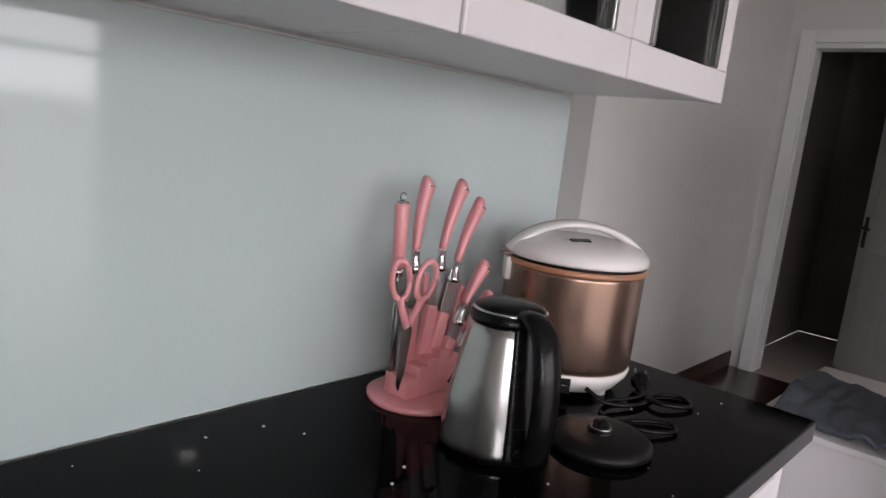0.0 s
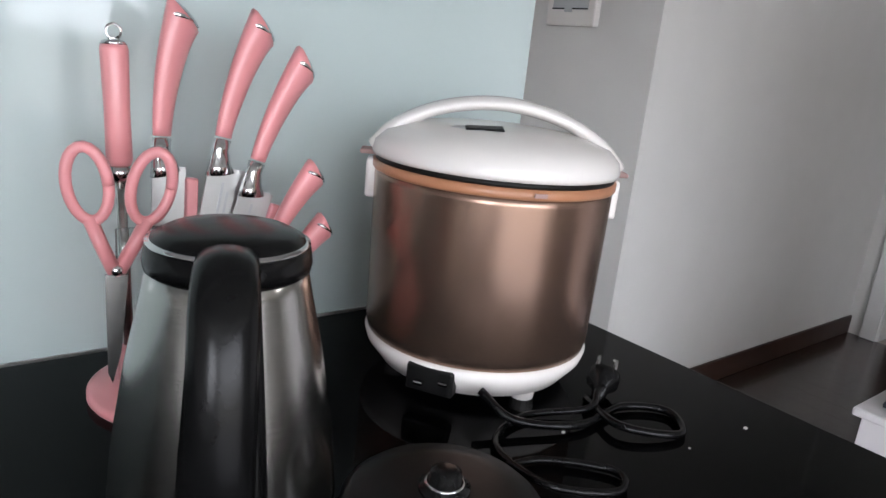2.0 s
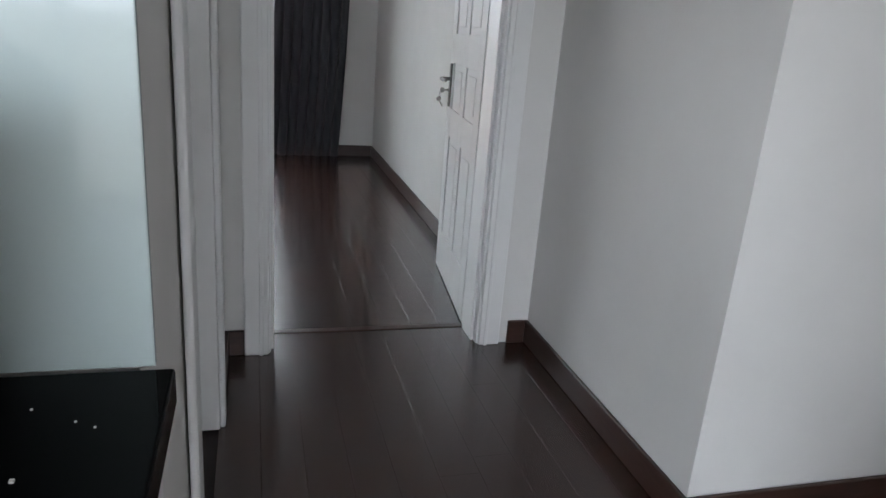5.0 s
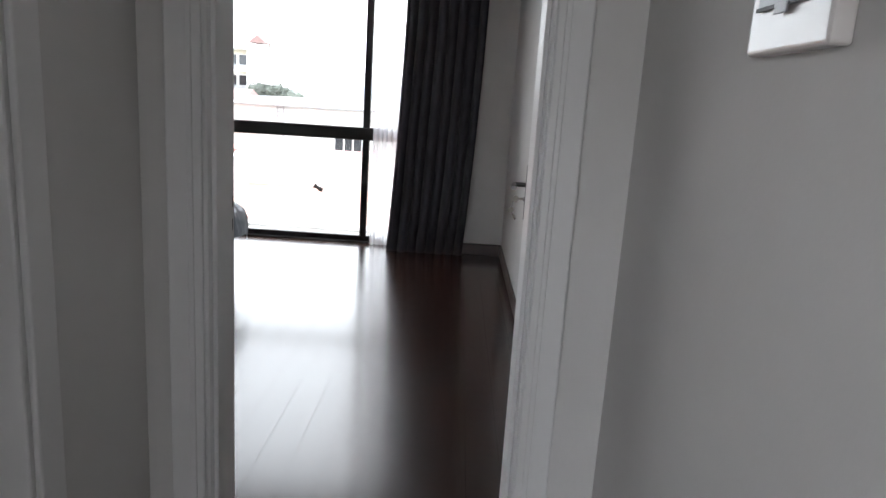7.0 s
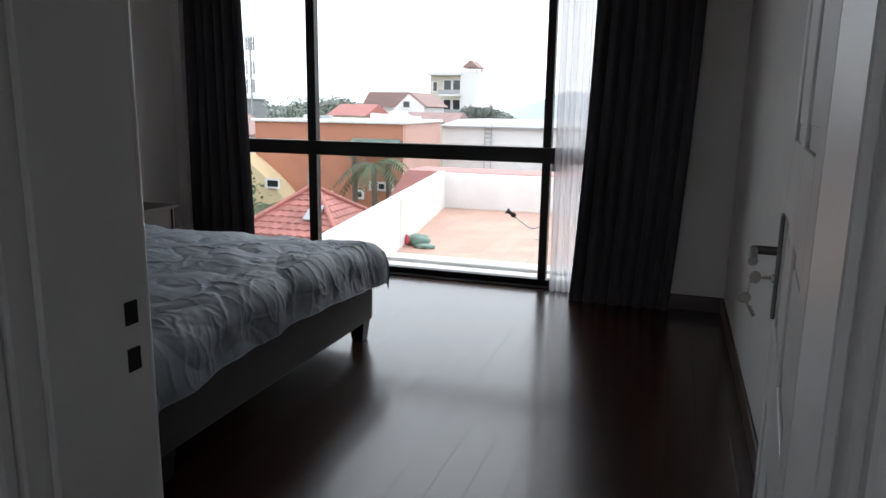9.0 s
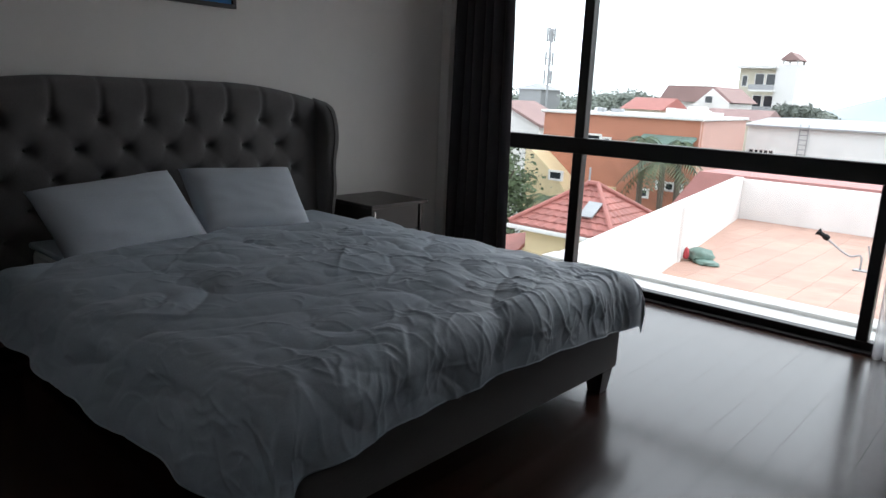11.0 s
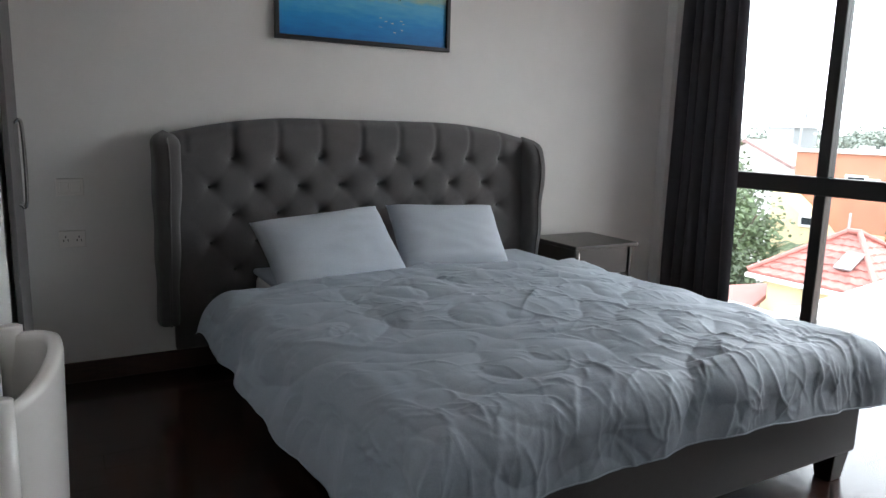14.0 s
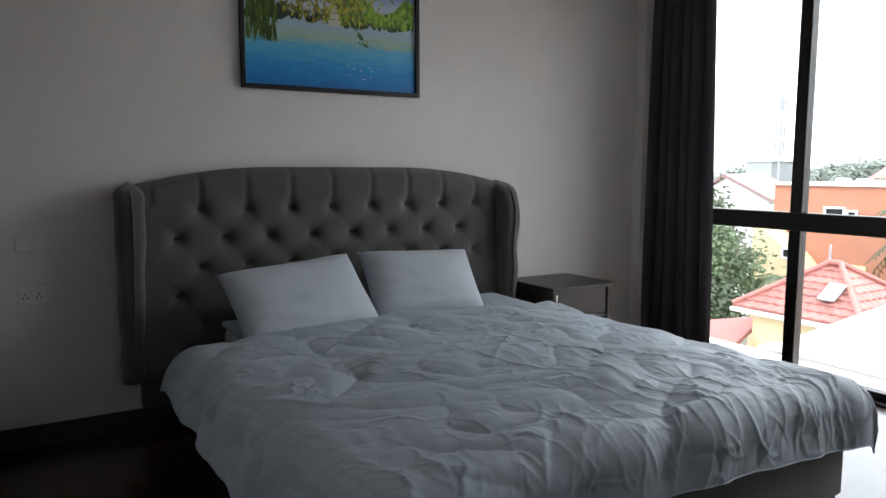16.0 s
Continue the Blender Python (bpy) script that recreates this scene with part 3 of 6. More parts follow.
def crease_field(X, Y, seed=11):
    """Heights of a crumpled cover over a grid of places: crisp, short folds in fans."""
    r = random.Random(seed)
    Z = np.zeros_like(X)
    x0, x1, y0, y1 = X.min(), X.max(), Y.min(), Y.max()
    rows = X.shape[0] - 1

    def fold(cx, cy, th, length, width, height, bow):
        reach = length + 0.08
        lo = max(0, int((cx - reach - x0) / (x1 - x0) * rows))
        hi = min(rows + 1, int((cx + reach - x0) / (x1 - x0) * rows) + 2)
        if hi <= lo:
            return
        c, s = math.cos(th), math.sin(th)
        gx, gy = X[lo:hi] - cx, Y[lo:hi] - cy
        u, v = gx * c + gy * s, -gx * s + gy * c
        v = v - bow * u * u / length
        t = np.clip(1 - np.abs(u / length) ** 1.5, 0, None)
        q = np.clip(v / width, -9, 9)
        # a knife-edged fold: one flank steep, the other runs out softly
        Z[lo:hi] += height * t * np.exp(-np.where(q > 0, q * 1.7, -q * 0.6))

    for k in range(230):
        cx, cy, th = r.uniform(x0, x1), r.uniform(y0, y1), r.gauss(0.2, 0.75)
        step = r.uniform(0.018, 0.045)
        for i in range(r.randint(1, 4)):
            ox, oy = -math.sin(th) * i * step, math.cos(th) * i * step
            fold(cx + ox + r.gauss(0, 0.02), cy + oy + r.gauss(0, 0.02), th + r.gauss(0, 0.3), r.uniform(0.03, 0.11), r.choice((-1, 1)) * r.uniform(0.005, 0.010), r.uniform(0.002, 0.005), r.uniform(-0.9, 0.9))
    # a few long pinches across the cover
    for k in range(26):
        fold(r.uniform(x0, x1), r.uniform(y0, y1), r.gauss(0.3, 0.9), r.uniform(0.14, 0.34), r.choice((-1, 1)) * r.uniform(0.010, 0.02), r.uniform(0.003, 0.008), r.uniform(-0.5, 0.5))
    # pulls that run in from the foot edge
    for k in range(120):
        fold(x1 - r.uniform(0.03, 0.42), r.uniform(y0, y1), r.gauss(-0.2, 0.45), r.uniform(0.06, 0.19), r.choice((-1, 1)) * r.uniform(0.005, 0.011), r.uniform(0.003, 0.007), r.uniform(-0.5, 0.5))
    return Z


def puffs(x, y):
    """Soft cushions of filling between pinched lines, at three sizes."""
    x += 0.07 * noise.noise((x * 3.1, y * 3.1, 7.0))
    y += 0.07 * noise.noise((x * 3.1, y * 3.1, 17.0))
    big = abs(noise.noise((x * 2.3, y * 2.0, 3.0))) ** 0.75
    mid = abs(noise.noise((x * 5.2 + 4, y * 4.6, 9.0))) ** 0.8
    fine = abs(noise.noise((x * 12, y * 10, 5.0)))
    return 0.038 * big + 0.020 * mid + 0.004 * fine - 0.013


def duvet():
    over_foot, over_near, over_far = 0.20, 0.37, 0.13
    x_top0, x_top1 = -2.42, BX0 + 0.02
    y_top0, y_top1 = BY0 - 0.04, BY1 + 0.02
    Lx, Ly = x_top1 - x_top0, y_top1 - y_top0

    def fold(s, length, over):
        """Distance along the cover to (run, drop): over the edge it turns down."""
        if s <= length:
            return s, 0.0
        e = s - length
        r = 0.09
        arc = r * math.pi / 2
        if e < arc:
            return length + r * math.sin(e / r), r * (1 - math.cos(e / r))
        return length + r + 0.02 * (e - arc) / over, r + (e - arc)

    NU, NV = 400, 430
    gu, gv = np.meshgrid(np.arange(NU + 1) / NU, np.arange(NV + 1) / NV, indexing="ij")
    hang = over_near * (0.42 + 0.58 * np.minimum(1.0, gu * 1.15))
    field = crease_field(x_top0 + gu * (Lx + over_foot), y_top0 - hang + gv * (Ly + hang + over_far))

    def f(u, v):
        sx = u * (Lx + over_foot)
        rx, dx = fold(sx, Lx - 0.06, over_foot)
        near_hang = over_near * (0.42 + 0.58 * min(1.0, u * 1.15))
        sy = -near_hang + v * (Ly + near_hang + over_far)
        if sy >= Ly / 2:
            ry, dyp = fold(sy - Ly / 2, Ly / 2 - 0.06, over_far)
            ry = Ly / 2 + ry
        else:
            ry, dyp = fold(Ly / 2 - sy, Ly / 2 - 0.06, over_near)
            ry = Ly / 2 - ry
        x, y = x_top0 + rx, y_top0 + ry
        head = 1 - min(1.0, rx / Lx)
        near = max(0.0, 1 - 2 * sy / Ly) if sy < Ly / 2 else 0.0
        y -= 0.17 * head ** 0.8 * min(1.0, near) + 0.25 * dyp * head * (1 if sy < Ly / 2 else 0)
        dome = 0.058 * (1 - (2 * (ry / Ly) - 1) ** 2) ** 1.0 if 0 < ry < Ly else 0
        dome *= 0.55 + 0.45 * math.sin(min(1.0, rx / Lx) * math.pi)
        drop = max(dx, dyp) + 0.35 * min(dx, dyp)
        wx, wy = x_top0 + sx, y_top0 + sy
        w = float(field[round(u * NU), round(v * NV)]) + puffs(wx, wy)
        z = 0.535 + dome - drop
        out = w * 1.0
        if drop > 0.02:
            k = min(1.0, drop / 0.1)
            sgn = -1 if sy < Ly / 2 else 1
            if dx > dyp:
                x += out * 1.1 * k + 0.008 * k * math.sin(y * 23 + 2 * noise.noise((y * 3, 1, 1)))
            else:
                y += sgn * (out * 1.1 * k + 0.011 * k * math.sin(x * 17 + 2 * noise.noise((x * 3, 2, 1))))
            z += out * (1 - k)
            z += 0.022 * noise.noise((x * 3.1, y * 3.1, 5.5)) * k
        else:
            z += out
        # the end near the pillows puffs up and rounds off
        if u < 0.05:
            z -= 0.035 * (1 - u / 0.05) ** 2
        return Vector((x, y, max(z, 0.03)))

    bm = sheet(NU, NV, f)
    bmesh.ops.recalc_face_normals(bm, faces=bm.faces[:])
    rim = [f(i / 90, 0) for i in range(91)] + [f(1, i / 110) for i in range(1, 111)] + [f(1 - i / 90, 1) for i in range(1, 91)]
    ob = part("duvet", bm, DUVET, None, "", True)
    part("hem", tube(rim, 0.003, 6), DUVET, ob, "stitched seam along the open edges")
    return tagged(ob, "crumpled blue-grey cotton duvet spread over the bed", "duvet")


duvet()
tagged(part("bed_sheet", box(BX1 + 0.03, -2.2, BY0 + 0.06, BY1 - 0.06, 0.501, 0.53, 0.012, 2), DUVET), "blue-grey fitted sheet on the mattress", "bed sheet")


def pillow(m, w, h, label, seed):
    def f(u, v):
        a, c = 2 * u - 1, 2 * v - 1
        ex = max(0.0, (1 - abs(a) ** 3.2) * (1 - abs(c) ** 3.2)) ** 0.42
        px = a * w / 2 * (1 - 0.05 * (1 - c * c))
        py = c * h / 2 * (1 - 0.07 * (1 - a * a))
        return px, py, ex

    bm = bmesh.new()
    n = 36
    for side in (1, -1):
        def g(u, v, side=side):
            px, py, ex = f(u, v)
            cr = 0.006 * noise.noise((px * 7 + seed, py * 7, side)) + 0.005 * (1 - 2 * abs(noise.noise((px * 5 + seed, py * 14, 3))))
            # creases fan out from the corners
            return Vector((px, py, side * (0.088 * ex + cr * ex)))
        s = sheet(n, n, g)
        if side < 0:
            bmesh.ops.reverse_faces(s, faces=s.faces[:])
        join(bm, s)
    bmesh.ops.remove_doubles(bm, verts=bm.verts[:], dist=0.0008)
    move(bm, m)
    ob = part("pillow", bm, PILLOW, None, "", True)
    return tagged(ob, label, "pillow", "pillows on the bed")


def lean(eye, tilt, yaw, roll=0):
    """Pose of a pillow: its face to the foot of the bed, tilted back."""
    base = Matrix(((0, 0, 1, 0), (1, 0, 0, 0), (0, 1, 0, 0), (0, 0, 0, 1)))
    return Matrix.Translation(eye) @ pose(0, 0, 0, 0, 0, yaw) @ pose(0, 0, 0, 0, -tilt, 0) @ pose(0, 0, 0, roll, 0, 0) @ base


pillow(lean((-2.57, 4.02, 0.665), 40, -3, -2), 0.64, 0.43, "plump pale grey pillow leaning on the headboard", 1.0)
pillow(lean((-2.51, 3.34, 0.65), 42, 6, 5), 0.70, 0.45, "plump pale grey pillow with creases at its end, beside another", 7.0)


def nightstand():
    x0, x1, y0, y1, zt = LX + 0.016, -2.53, 4.87, 5.35, 0.575
    n = thing("nightstand", "black-brown wooden nightstand with a drawer over an open shelf", "nightstand", (-2.75, 5.1, 0))
    part("top", box(x0, x1 + 0.015, y0 - 0.012, y1 + 0.012, zt - 0.024, zt, 0.004, 2), DARKWOOD, n)
    for a, b in ((y0 + 0.012, y0 + 0.034), (y1 - 0.034, y1 - 0.012)):
        part("side", box(x0, x1 - 0.012, a, b, 0.0, zt - 0.025, 0.003, 1), DARKWOOD, n)
    part("back", box(x0, x0 + 0.012, y0 + 0.035, y1 - 0.035, 0.05, zt - 0.026), DARKWOOD, n)
    part("shelf", box(x0 + 0.013, x1 - 0.02, y0 + 0.035, y1 - 0.035, 0.36, 0.378), DARKWOOD, n)
    part("bottom", box(x0 + 0.013, x1 - 0.02, y0 + 0.035, y1 - 0.035, 0.06, 0.08), DARKWOOD, n)
    d = part("drawer", box(x1 - 0.04, x1 - 0.022, y0 + 0.038, y1 - 0.038, 0.384, zt - 0.03, 0.003, 1), DARKWOOD, n)
    # chrome strip put in for the highlight along the front leg's edge
    part("edge_pull", box(x1 - 0.0215, x1 - 0.012, y0 + 0.038, y0 + 0.046, 0.40, zt - 0.045, 0.001, 1), CHROME, d, "chrome strip that stands for the highlight on the leg edge")


nightstand()


def curtain(name, x0, x1, y, label, material, folds, amp, z1=2.68, flare=0.04, seed=0.0, shear=0.0, thick=0.0):
    n = folds * 14

    def f(u, v):
        z = -0.003 + v * (z1 + 0.003)
        x = x0 + (x1 - x0) * u
        low = 1 - v
        x += (u - 0.5) * 2 * flare * low ** 1.5 + shear * low ** 2
        ph = u * folds * 2 * math.pi + 1.1 * noise.noise((u * 5 + seed, v * 1.3, 0))
        dy = amp * (math.sin(ph) + 0.35 * math.sin(ph * 0.5 + seed)) * (0.75 + 0.5 * noise.noise((u * 6 + seed, v * 2, 4)))
        return Vector((x + 0.3 * amp * math.cos(ph), y + dy, z))

    bm = sheet(n, 30, f)
    if thick:
        # the back of the cloth
        join(bm, sheet(n, 30, lambda u, v: f(u, v) + Vector((0, thick, 0))))
    return tagged(part(name, bm, material, None, "", True), label, "curtain")


curtain("curtain", -2.95, -2.44, 6.06, "charcoal blackout curtain drawn aside at the window", CURTAIN, 6, 0.045, flare=0.06, seed=2.0, shear=0.0, thick=0.002)
curtain("curtain", 0.29, 0.94, 5.912, "charcoal blackout curtain gathered beside the sheer", CURTAIN, 8, 0.035, flare=0.0, seed=5.0, shear=-0.09, thick=0.002)
curtain("sheer_curtain", 0.03, 0.36, 6.13, "white sheer voile curtain in front of the glass", SHEER, 8, 0.022, flare=0.0, seed=9.0)
rail = thing("curtain_rail", "slim dark curtain track on the ceiling", "curtain rail", (-1, 6.06, 2.7))
part("track", box(-2.95, 0.94, 6.02, 6.055, 2.69, 2.72, 0.003, 1), FRAME, rail)
part("track", box(-2.95, 0.94, 6.12, 6.15, 2.69, 2.72, 0.003, 1), FRAME, rail)
for x in (-2.7, -1.0, 0.7):
    part("bracket", box(x, x + 0.03, 6.03, 6.14, 2.721, 2.8), FRAME, rail)

# ---- kitchen ----
C = 0.9
tagged(part("countertop", box(-3.19, 0.015, -0.6, -0.012, C - 0.04, C, 0.004, 3), GRANITE), "polished black granite kitchen worktop", "worktop")
tagged(part("splashback", box(-3.19, -0.004, -0.0105, -0.0005, C + 0.001, 1.44, 0.001, 1), SPLASH), "pale green back-painted glass splashback", "splashback")


def base_unit(x0, x1):
    u = thing("base_cabinet", "white lacquered kitchen base cabinet with steel bar handle", "cabinet", ((x0 + x1) / 2, -0.3, 0), "base cabinets")
    part("body", box(x0, x1, -0.545, -0.02, 0.1, C - 0.042), CAB, u)
    part("plinth", box(x0, x1, -0.50, -0.05, 0, 0.099), CAB, u)
    w = (x1 - x0) / 2
    for k in range(2):
        a, b = x0 + k * w + 0.002, x0 + (k + 1) * w - 0.002
        d = part("door", box(a, b, -0.566, -0.5465, 0.105, C - 0.05, 0.002, 1), CAB, u)
        part("panel", box(a + 0.05, b - 0.05, -0.570, -0.5665, 0.16, C - 0.1, 0.002, 1), CAB, d)
        hx = b - 0.03 if k == 0 else a + 0.03
        part("handle", tube(curve_pts([(hx, -0.567, C - 0.24), (hx, -0.592, C - 0.235), (hx, -0.592, C - 0.105), (hx, -0.567, C - 0.10)], 4), 0.005, 8), STEEL, d, "steel bar handle")


for x in (-0.6, -1.2, -1.8, -2.4, -3.0):
    base_unit(x, x + 0.598)


def wall_unit(x0, x1, glazed):
    u = thing("wall_cabinet", "white wall cabinet with glazed doors" if glazed else "white wall cabinet with plain doors", "cabinet", ((x0 + x1) / 2, -0.17, 1.45), "wall cabinets")
    z0, z1 = 1.445, 2.2
    for a, b in ((x0, x0 + 0.018), (x1 - 0.018, x1)):
        part("side", box(a, b, -0.31, -0.0005, z0, z1, 0.001, 1), CAB, u)
    for a, b in ((z0, z0 + 0.018), (1.82, 1.838), (z1 - 0.018, z1)):
        part("shelf", box(x0 + 0.0181, x1 - 0.0181, -0.31, -0.014, a, b), CAB, u)
    part("back", box(x0 + 0.0181, x1 - 0.0181, -0.013, -0.0005, z0, z1), CAB, u)
    w = (x1 - x0) / 2
    for k in range(2):
        a, b = x0 + k * w + 0.002, x0 + (k + 1) * w - 0.002
        if not glazed:
            part("door", box(a, b, -0.33, -0.311, z0 - 0.004, z1, 0.002, 2), CAB, u)
            continue
        s = 0.055
        d = part("door", box(a, b, -0.33, -0.311, z0 - 0.004, z0 + s, 0.003, 2), CAB, u)
        part("top_rail", box(a, b, -0.33, -0.311, z1 - s, z1, 0.003, 2), CAB, d)
        for p, q in ((a, a + s), (b - s, b)):
            part("stile", box(p, q, -0.33, -0.311, z0 + s, z1 - s, 0.003, 2), CAB, d)
            part("bead", box(*((q, q + 0.012) if p == a else (p - 0.012, p)), -0.335, -0.318, z0 + s, z1 - s, 0.003, 2), STEEL, d, "bright metal bead")
        gl = part("pane", box(a + s, b - s, -0.323, -0.319, z0 + s, z1 - s), GLASS, d, "glass pane")
        gl.visible_shadow = False


wall_unit(-0.74, 0.02, True)
wall_unit(-1.50, -0.742, False)
wall_unit(-2.9, -2.1, False)

def rice_cooker(x, y, turn):
    c = thing("rice_cooker", "rose-gold rice cooker with ivory lid and bail handle", "rice cooker", (x, y, C))
    R = 0.125
    part("foot_ring", lathe([(0, 0.012), (0.095, 0.012), (0.105, 0.014), (0.121, 0.034), (0.124, 0.044), (0.12, 0.048), (0, 0.048)], 64, (x, y, C)), WHITEP, c, "ivory plastic base ring", True)
    for a in (30, 150, 270):
        part("foot", lathe([(0, 0), (0.012, 0), (0.014, 0.014), (0, 0.014)], 16, (x + 0.085 * math.cos(radians(a)), y + 0.085 * math.sin(radians(a)), C)), WHITEP, c, "small ivory foot")
    part("body", lathe([(0.118, 0.045), (0.1215, 0.048), (0.1235, 0.06), (0.126, 0.212), (0.126, 0.219), (0.122, 0.221)], 72, (x, y, C)), COPPER, c, "rose-gold metal body", True)
    part("rim", lathe([(0.122, 0.2195), (0.1272, 0.2195), (0.1285, 0.2215), (0.1285, 0.228), (0.124, 0.23), (0.11, 0.23)], 72, (x, y, C)), ORANGE, c, "amber plastic rim", True)
    part("seal", lathe([(0.11, 0.229), (0.126, 0.2295), (0.1265, 0.234), (0.11, 0.235)], 64, (x, y, C)), BLACKM, c, "black seal", True)
    lid = part("lid", lathe([(0.11, 0.2345), (0.129, 0.235), (0.1305, 0.239), (0.128, 0.249), (0.117, 0.260), (0.09, 0.269), (0.055, 0.273), (0, 0.274)], 72, (x, y, C)), WHITEP, c, "ivory plastic lid", True)
    m = Matrix.Translation((x, y, C)) @ pose(0, 0, 0, 0, 0, turn)
    # raised bridge across the lid, with its grip
    arch = curve_pts([(-0.129, 0, 0.240), (-0.106, 0, 0.264), (-0.06, 0, 0.286), (0, 0, 0.295), (0.06, 0, 0.286), (0.106, 0, 0.264), (0.131, 0, 0.240)], 7)
    bm = tube(arch, 0.0075, 12, 1.0)
    for v in bm.verts:
        v.co.y *= 2.6
    part("grip", move(bm, m), WHITEP, lid, "ivory arched handle", True)
    part("grip_trim", move(tube([(p[0], 0.019, p[2] + 0.003) for p in arch], 0.003, 6), m), ORANGE, lid, "thin tan edge strip", True)
    part("steam_vent", move(lathe([(0, 0.004), (0.02, 0.0035), (0.024, 0)], 32, (0, 0, 0), 0.62), m @ pose(-0.035, -0.055, 0.2685, 9, -6, 0)), GREYM, lid, "grey steam vent", True)
    part("vent_hole", move(box(-0.019, 0.019, -0.008, 0.008, 0, 0.004, 0.002, 2), m @ pose(-0.02, -0.056, 0.2705, 9, -3, 0)), BLACKM, lid)
    for s in (-1, 1):
        part("side_grip", move(box(-0.006, 0.011, -0.014, 0.014, 0, 0.042, 0.004, 3), m @ pose(s * 0.1235, 0, 0.186, 0, 0, 0 if s > 0 else 180)), WHITEP, c, "ivory side bracket", True)
        part("latch", move(box(-0.014, 0.014, -0.013, 0.013, 0, 0.005, 0.002, 2), m @ pose(s * 0.128, 0, 0.2315, 0, 0, 0)), BROWNR, c, "brown hinge latch")
    part("mark", move(box(-0.006, 0.006, -0.0005, 0.0012, -0.002, 0.002), m @ pose(0.03, -0.1285, 0.225, 0, 0, 13)), BROWNR, c)
    part("socket", move(box(-0.025, 0.025, -0.006, 0.01, -0.014, 0.014, 0.003, 2), m @ pose(-0.05, -0.108, 0.03, 0, 0, -24)), BLACKM, c, "black power inlet")
    for k in (-1, 1):
        part("glint_lug", move(box(-0.005, 0.005, -0.004, 0.004, -0.002, 0.002, 0.001, 1), m @ pose(-0.05 + k * 0.012, -0.118, 0.03, 0, 0, -24)), CHROME, c)


CX, CY = -0.232, -0.212
rice_cooker(CX, CY, -36)


def kettle(x, y, turn):
    k = thing("kettle", "stainless steel electric kettle with black handle and lid", "kettle", (x, y, C))
    o = (x, y, C)
    part("body", lathe([(0, 0.004), (0.07, 0.004), (0.078, 0.006), (0.0795, 0.012), (0.0785, 0.02), (0.075, 0.06), (0.066, 0.12), (0.055, 0.175), (0.0515, 0.192), (0.049, 0.193)], 64, o), STEEL, k, "brushed steel body", True)
    part("foot", lathe([(0, 0), (0.07, 0), (0.074, 0.0055), (0, 0.0055)], 48, o), BLACKP, k, "", True)
    part("collar", lathe([(0.049, 0.189), (0.0535, 0.19), (0.0545, 0.196), (0.053, 0.206), (0.047, 0.21)], 48, o), BLACKP, k, "black plastic collar", True)
    part("lid", lathe([(0.05, 0.206), (0.049, 0.212), (0.04, 0.217), (0.02, 0.220), (0, 0.2205)], 48, o), BLACKP, k, "black plastic lid", True)
    part("lid_ring", lathe([(0.0505, 0.2065), (0.0525, 0.2075), (0.0525, 0.2095), (0.0495, 0.2105)], 48, o), CHROME, k, "bright ring", True)
    m = Matrix.Translation(o) @ pose(0, 0, 0, 0, 0, turn)
    part("spine", move(sheet(8, 24, lambda u, v: Vector(((0.0815 - 0.028 * v ** 1.25) * math.cos((u - 0.5) * 0.74), (0.0815 - 0.028 * v ** 1.25) * math.sin((u - 0.5) * 0.74), 0.008 + v * 0.19)), 0.004), m), BLACKP, k, "black water-gauge strip", True)
    grip = curve_pts([(0.045, 0, 0.208), (0.068, 0, 0.208), (0.092, 0, 0.19), (0.108, 0, 0.14), (0.111, 0, 0.08), (0.104, 0, 0.035), (0.085, 0, 0.02), (0.075, 0, 0.03)], 7)
    bm = tube(grip, 0.011, 14)
    for v in bm.verts:
        v.co.y *= 1.75
    part("handle", move(bm, m), BLACKP, k, "black curved handle", True)
    part("switch", move(box(-0.01, 0.01, -0.01, 0.01, 0, 0.006, 0.002, 2), m @ pose(0.098, 0, 0.178, 0, 62, 0)), BLACKM, k, "black thumb switch")
    sp = sheet(10, 8, lambda u, v: Vector((-(0.05 + 0.02 * v) + 0.006 * math.cos((u - 0.5) * 3), (u - 0.5) * 0.045 * (1 - 0.5 * v), 0.155 + 0.045 * v)), 0.002)
    part("spout", move(sp, m), STEEL, k, "short steel pouring lip", True)
    k.scale = (1.02, 1.02, 0.97)


KX, KY = -0.560, -0.316
kettle(KX, KY, -113)


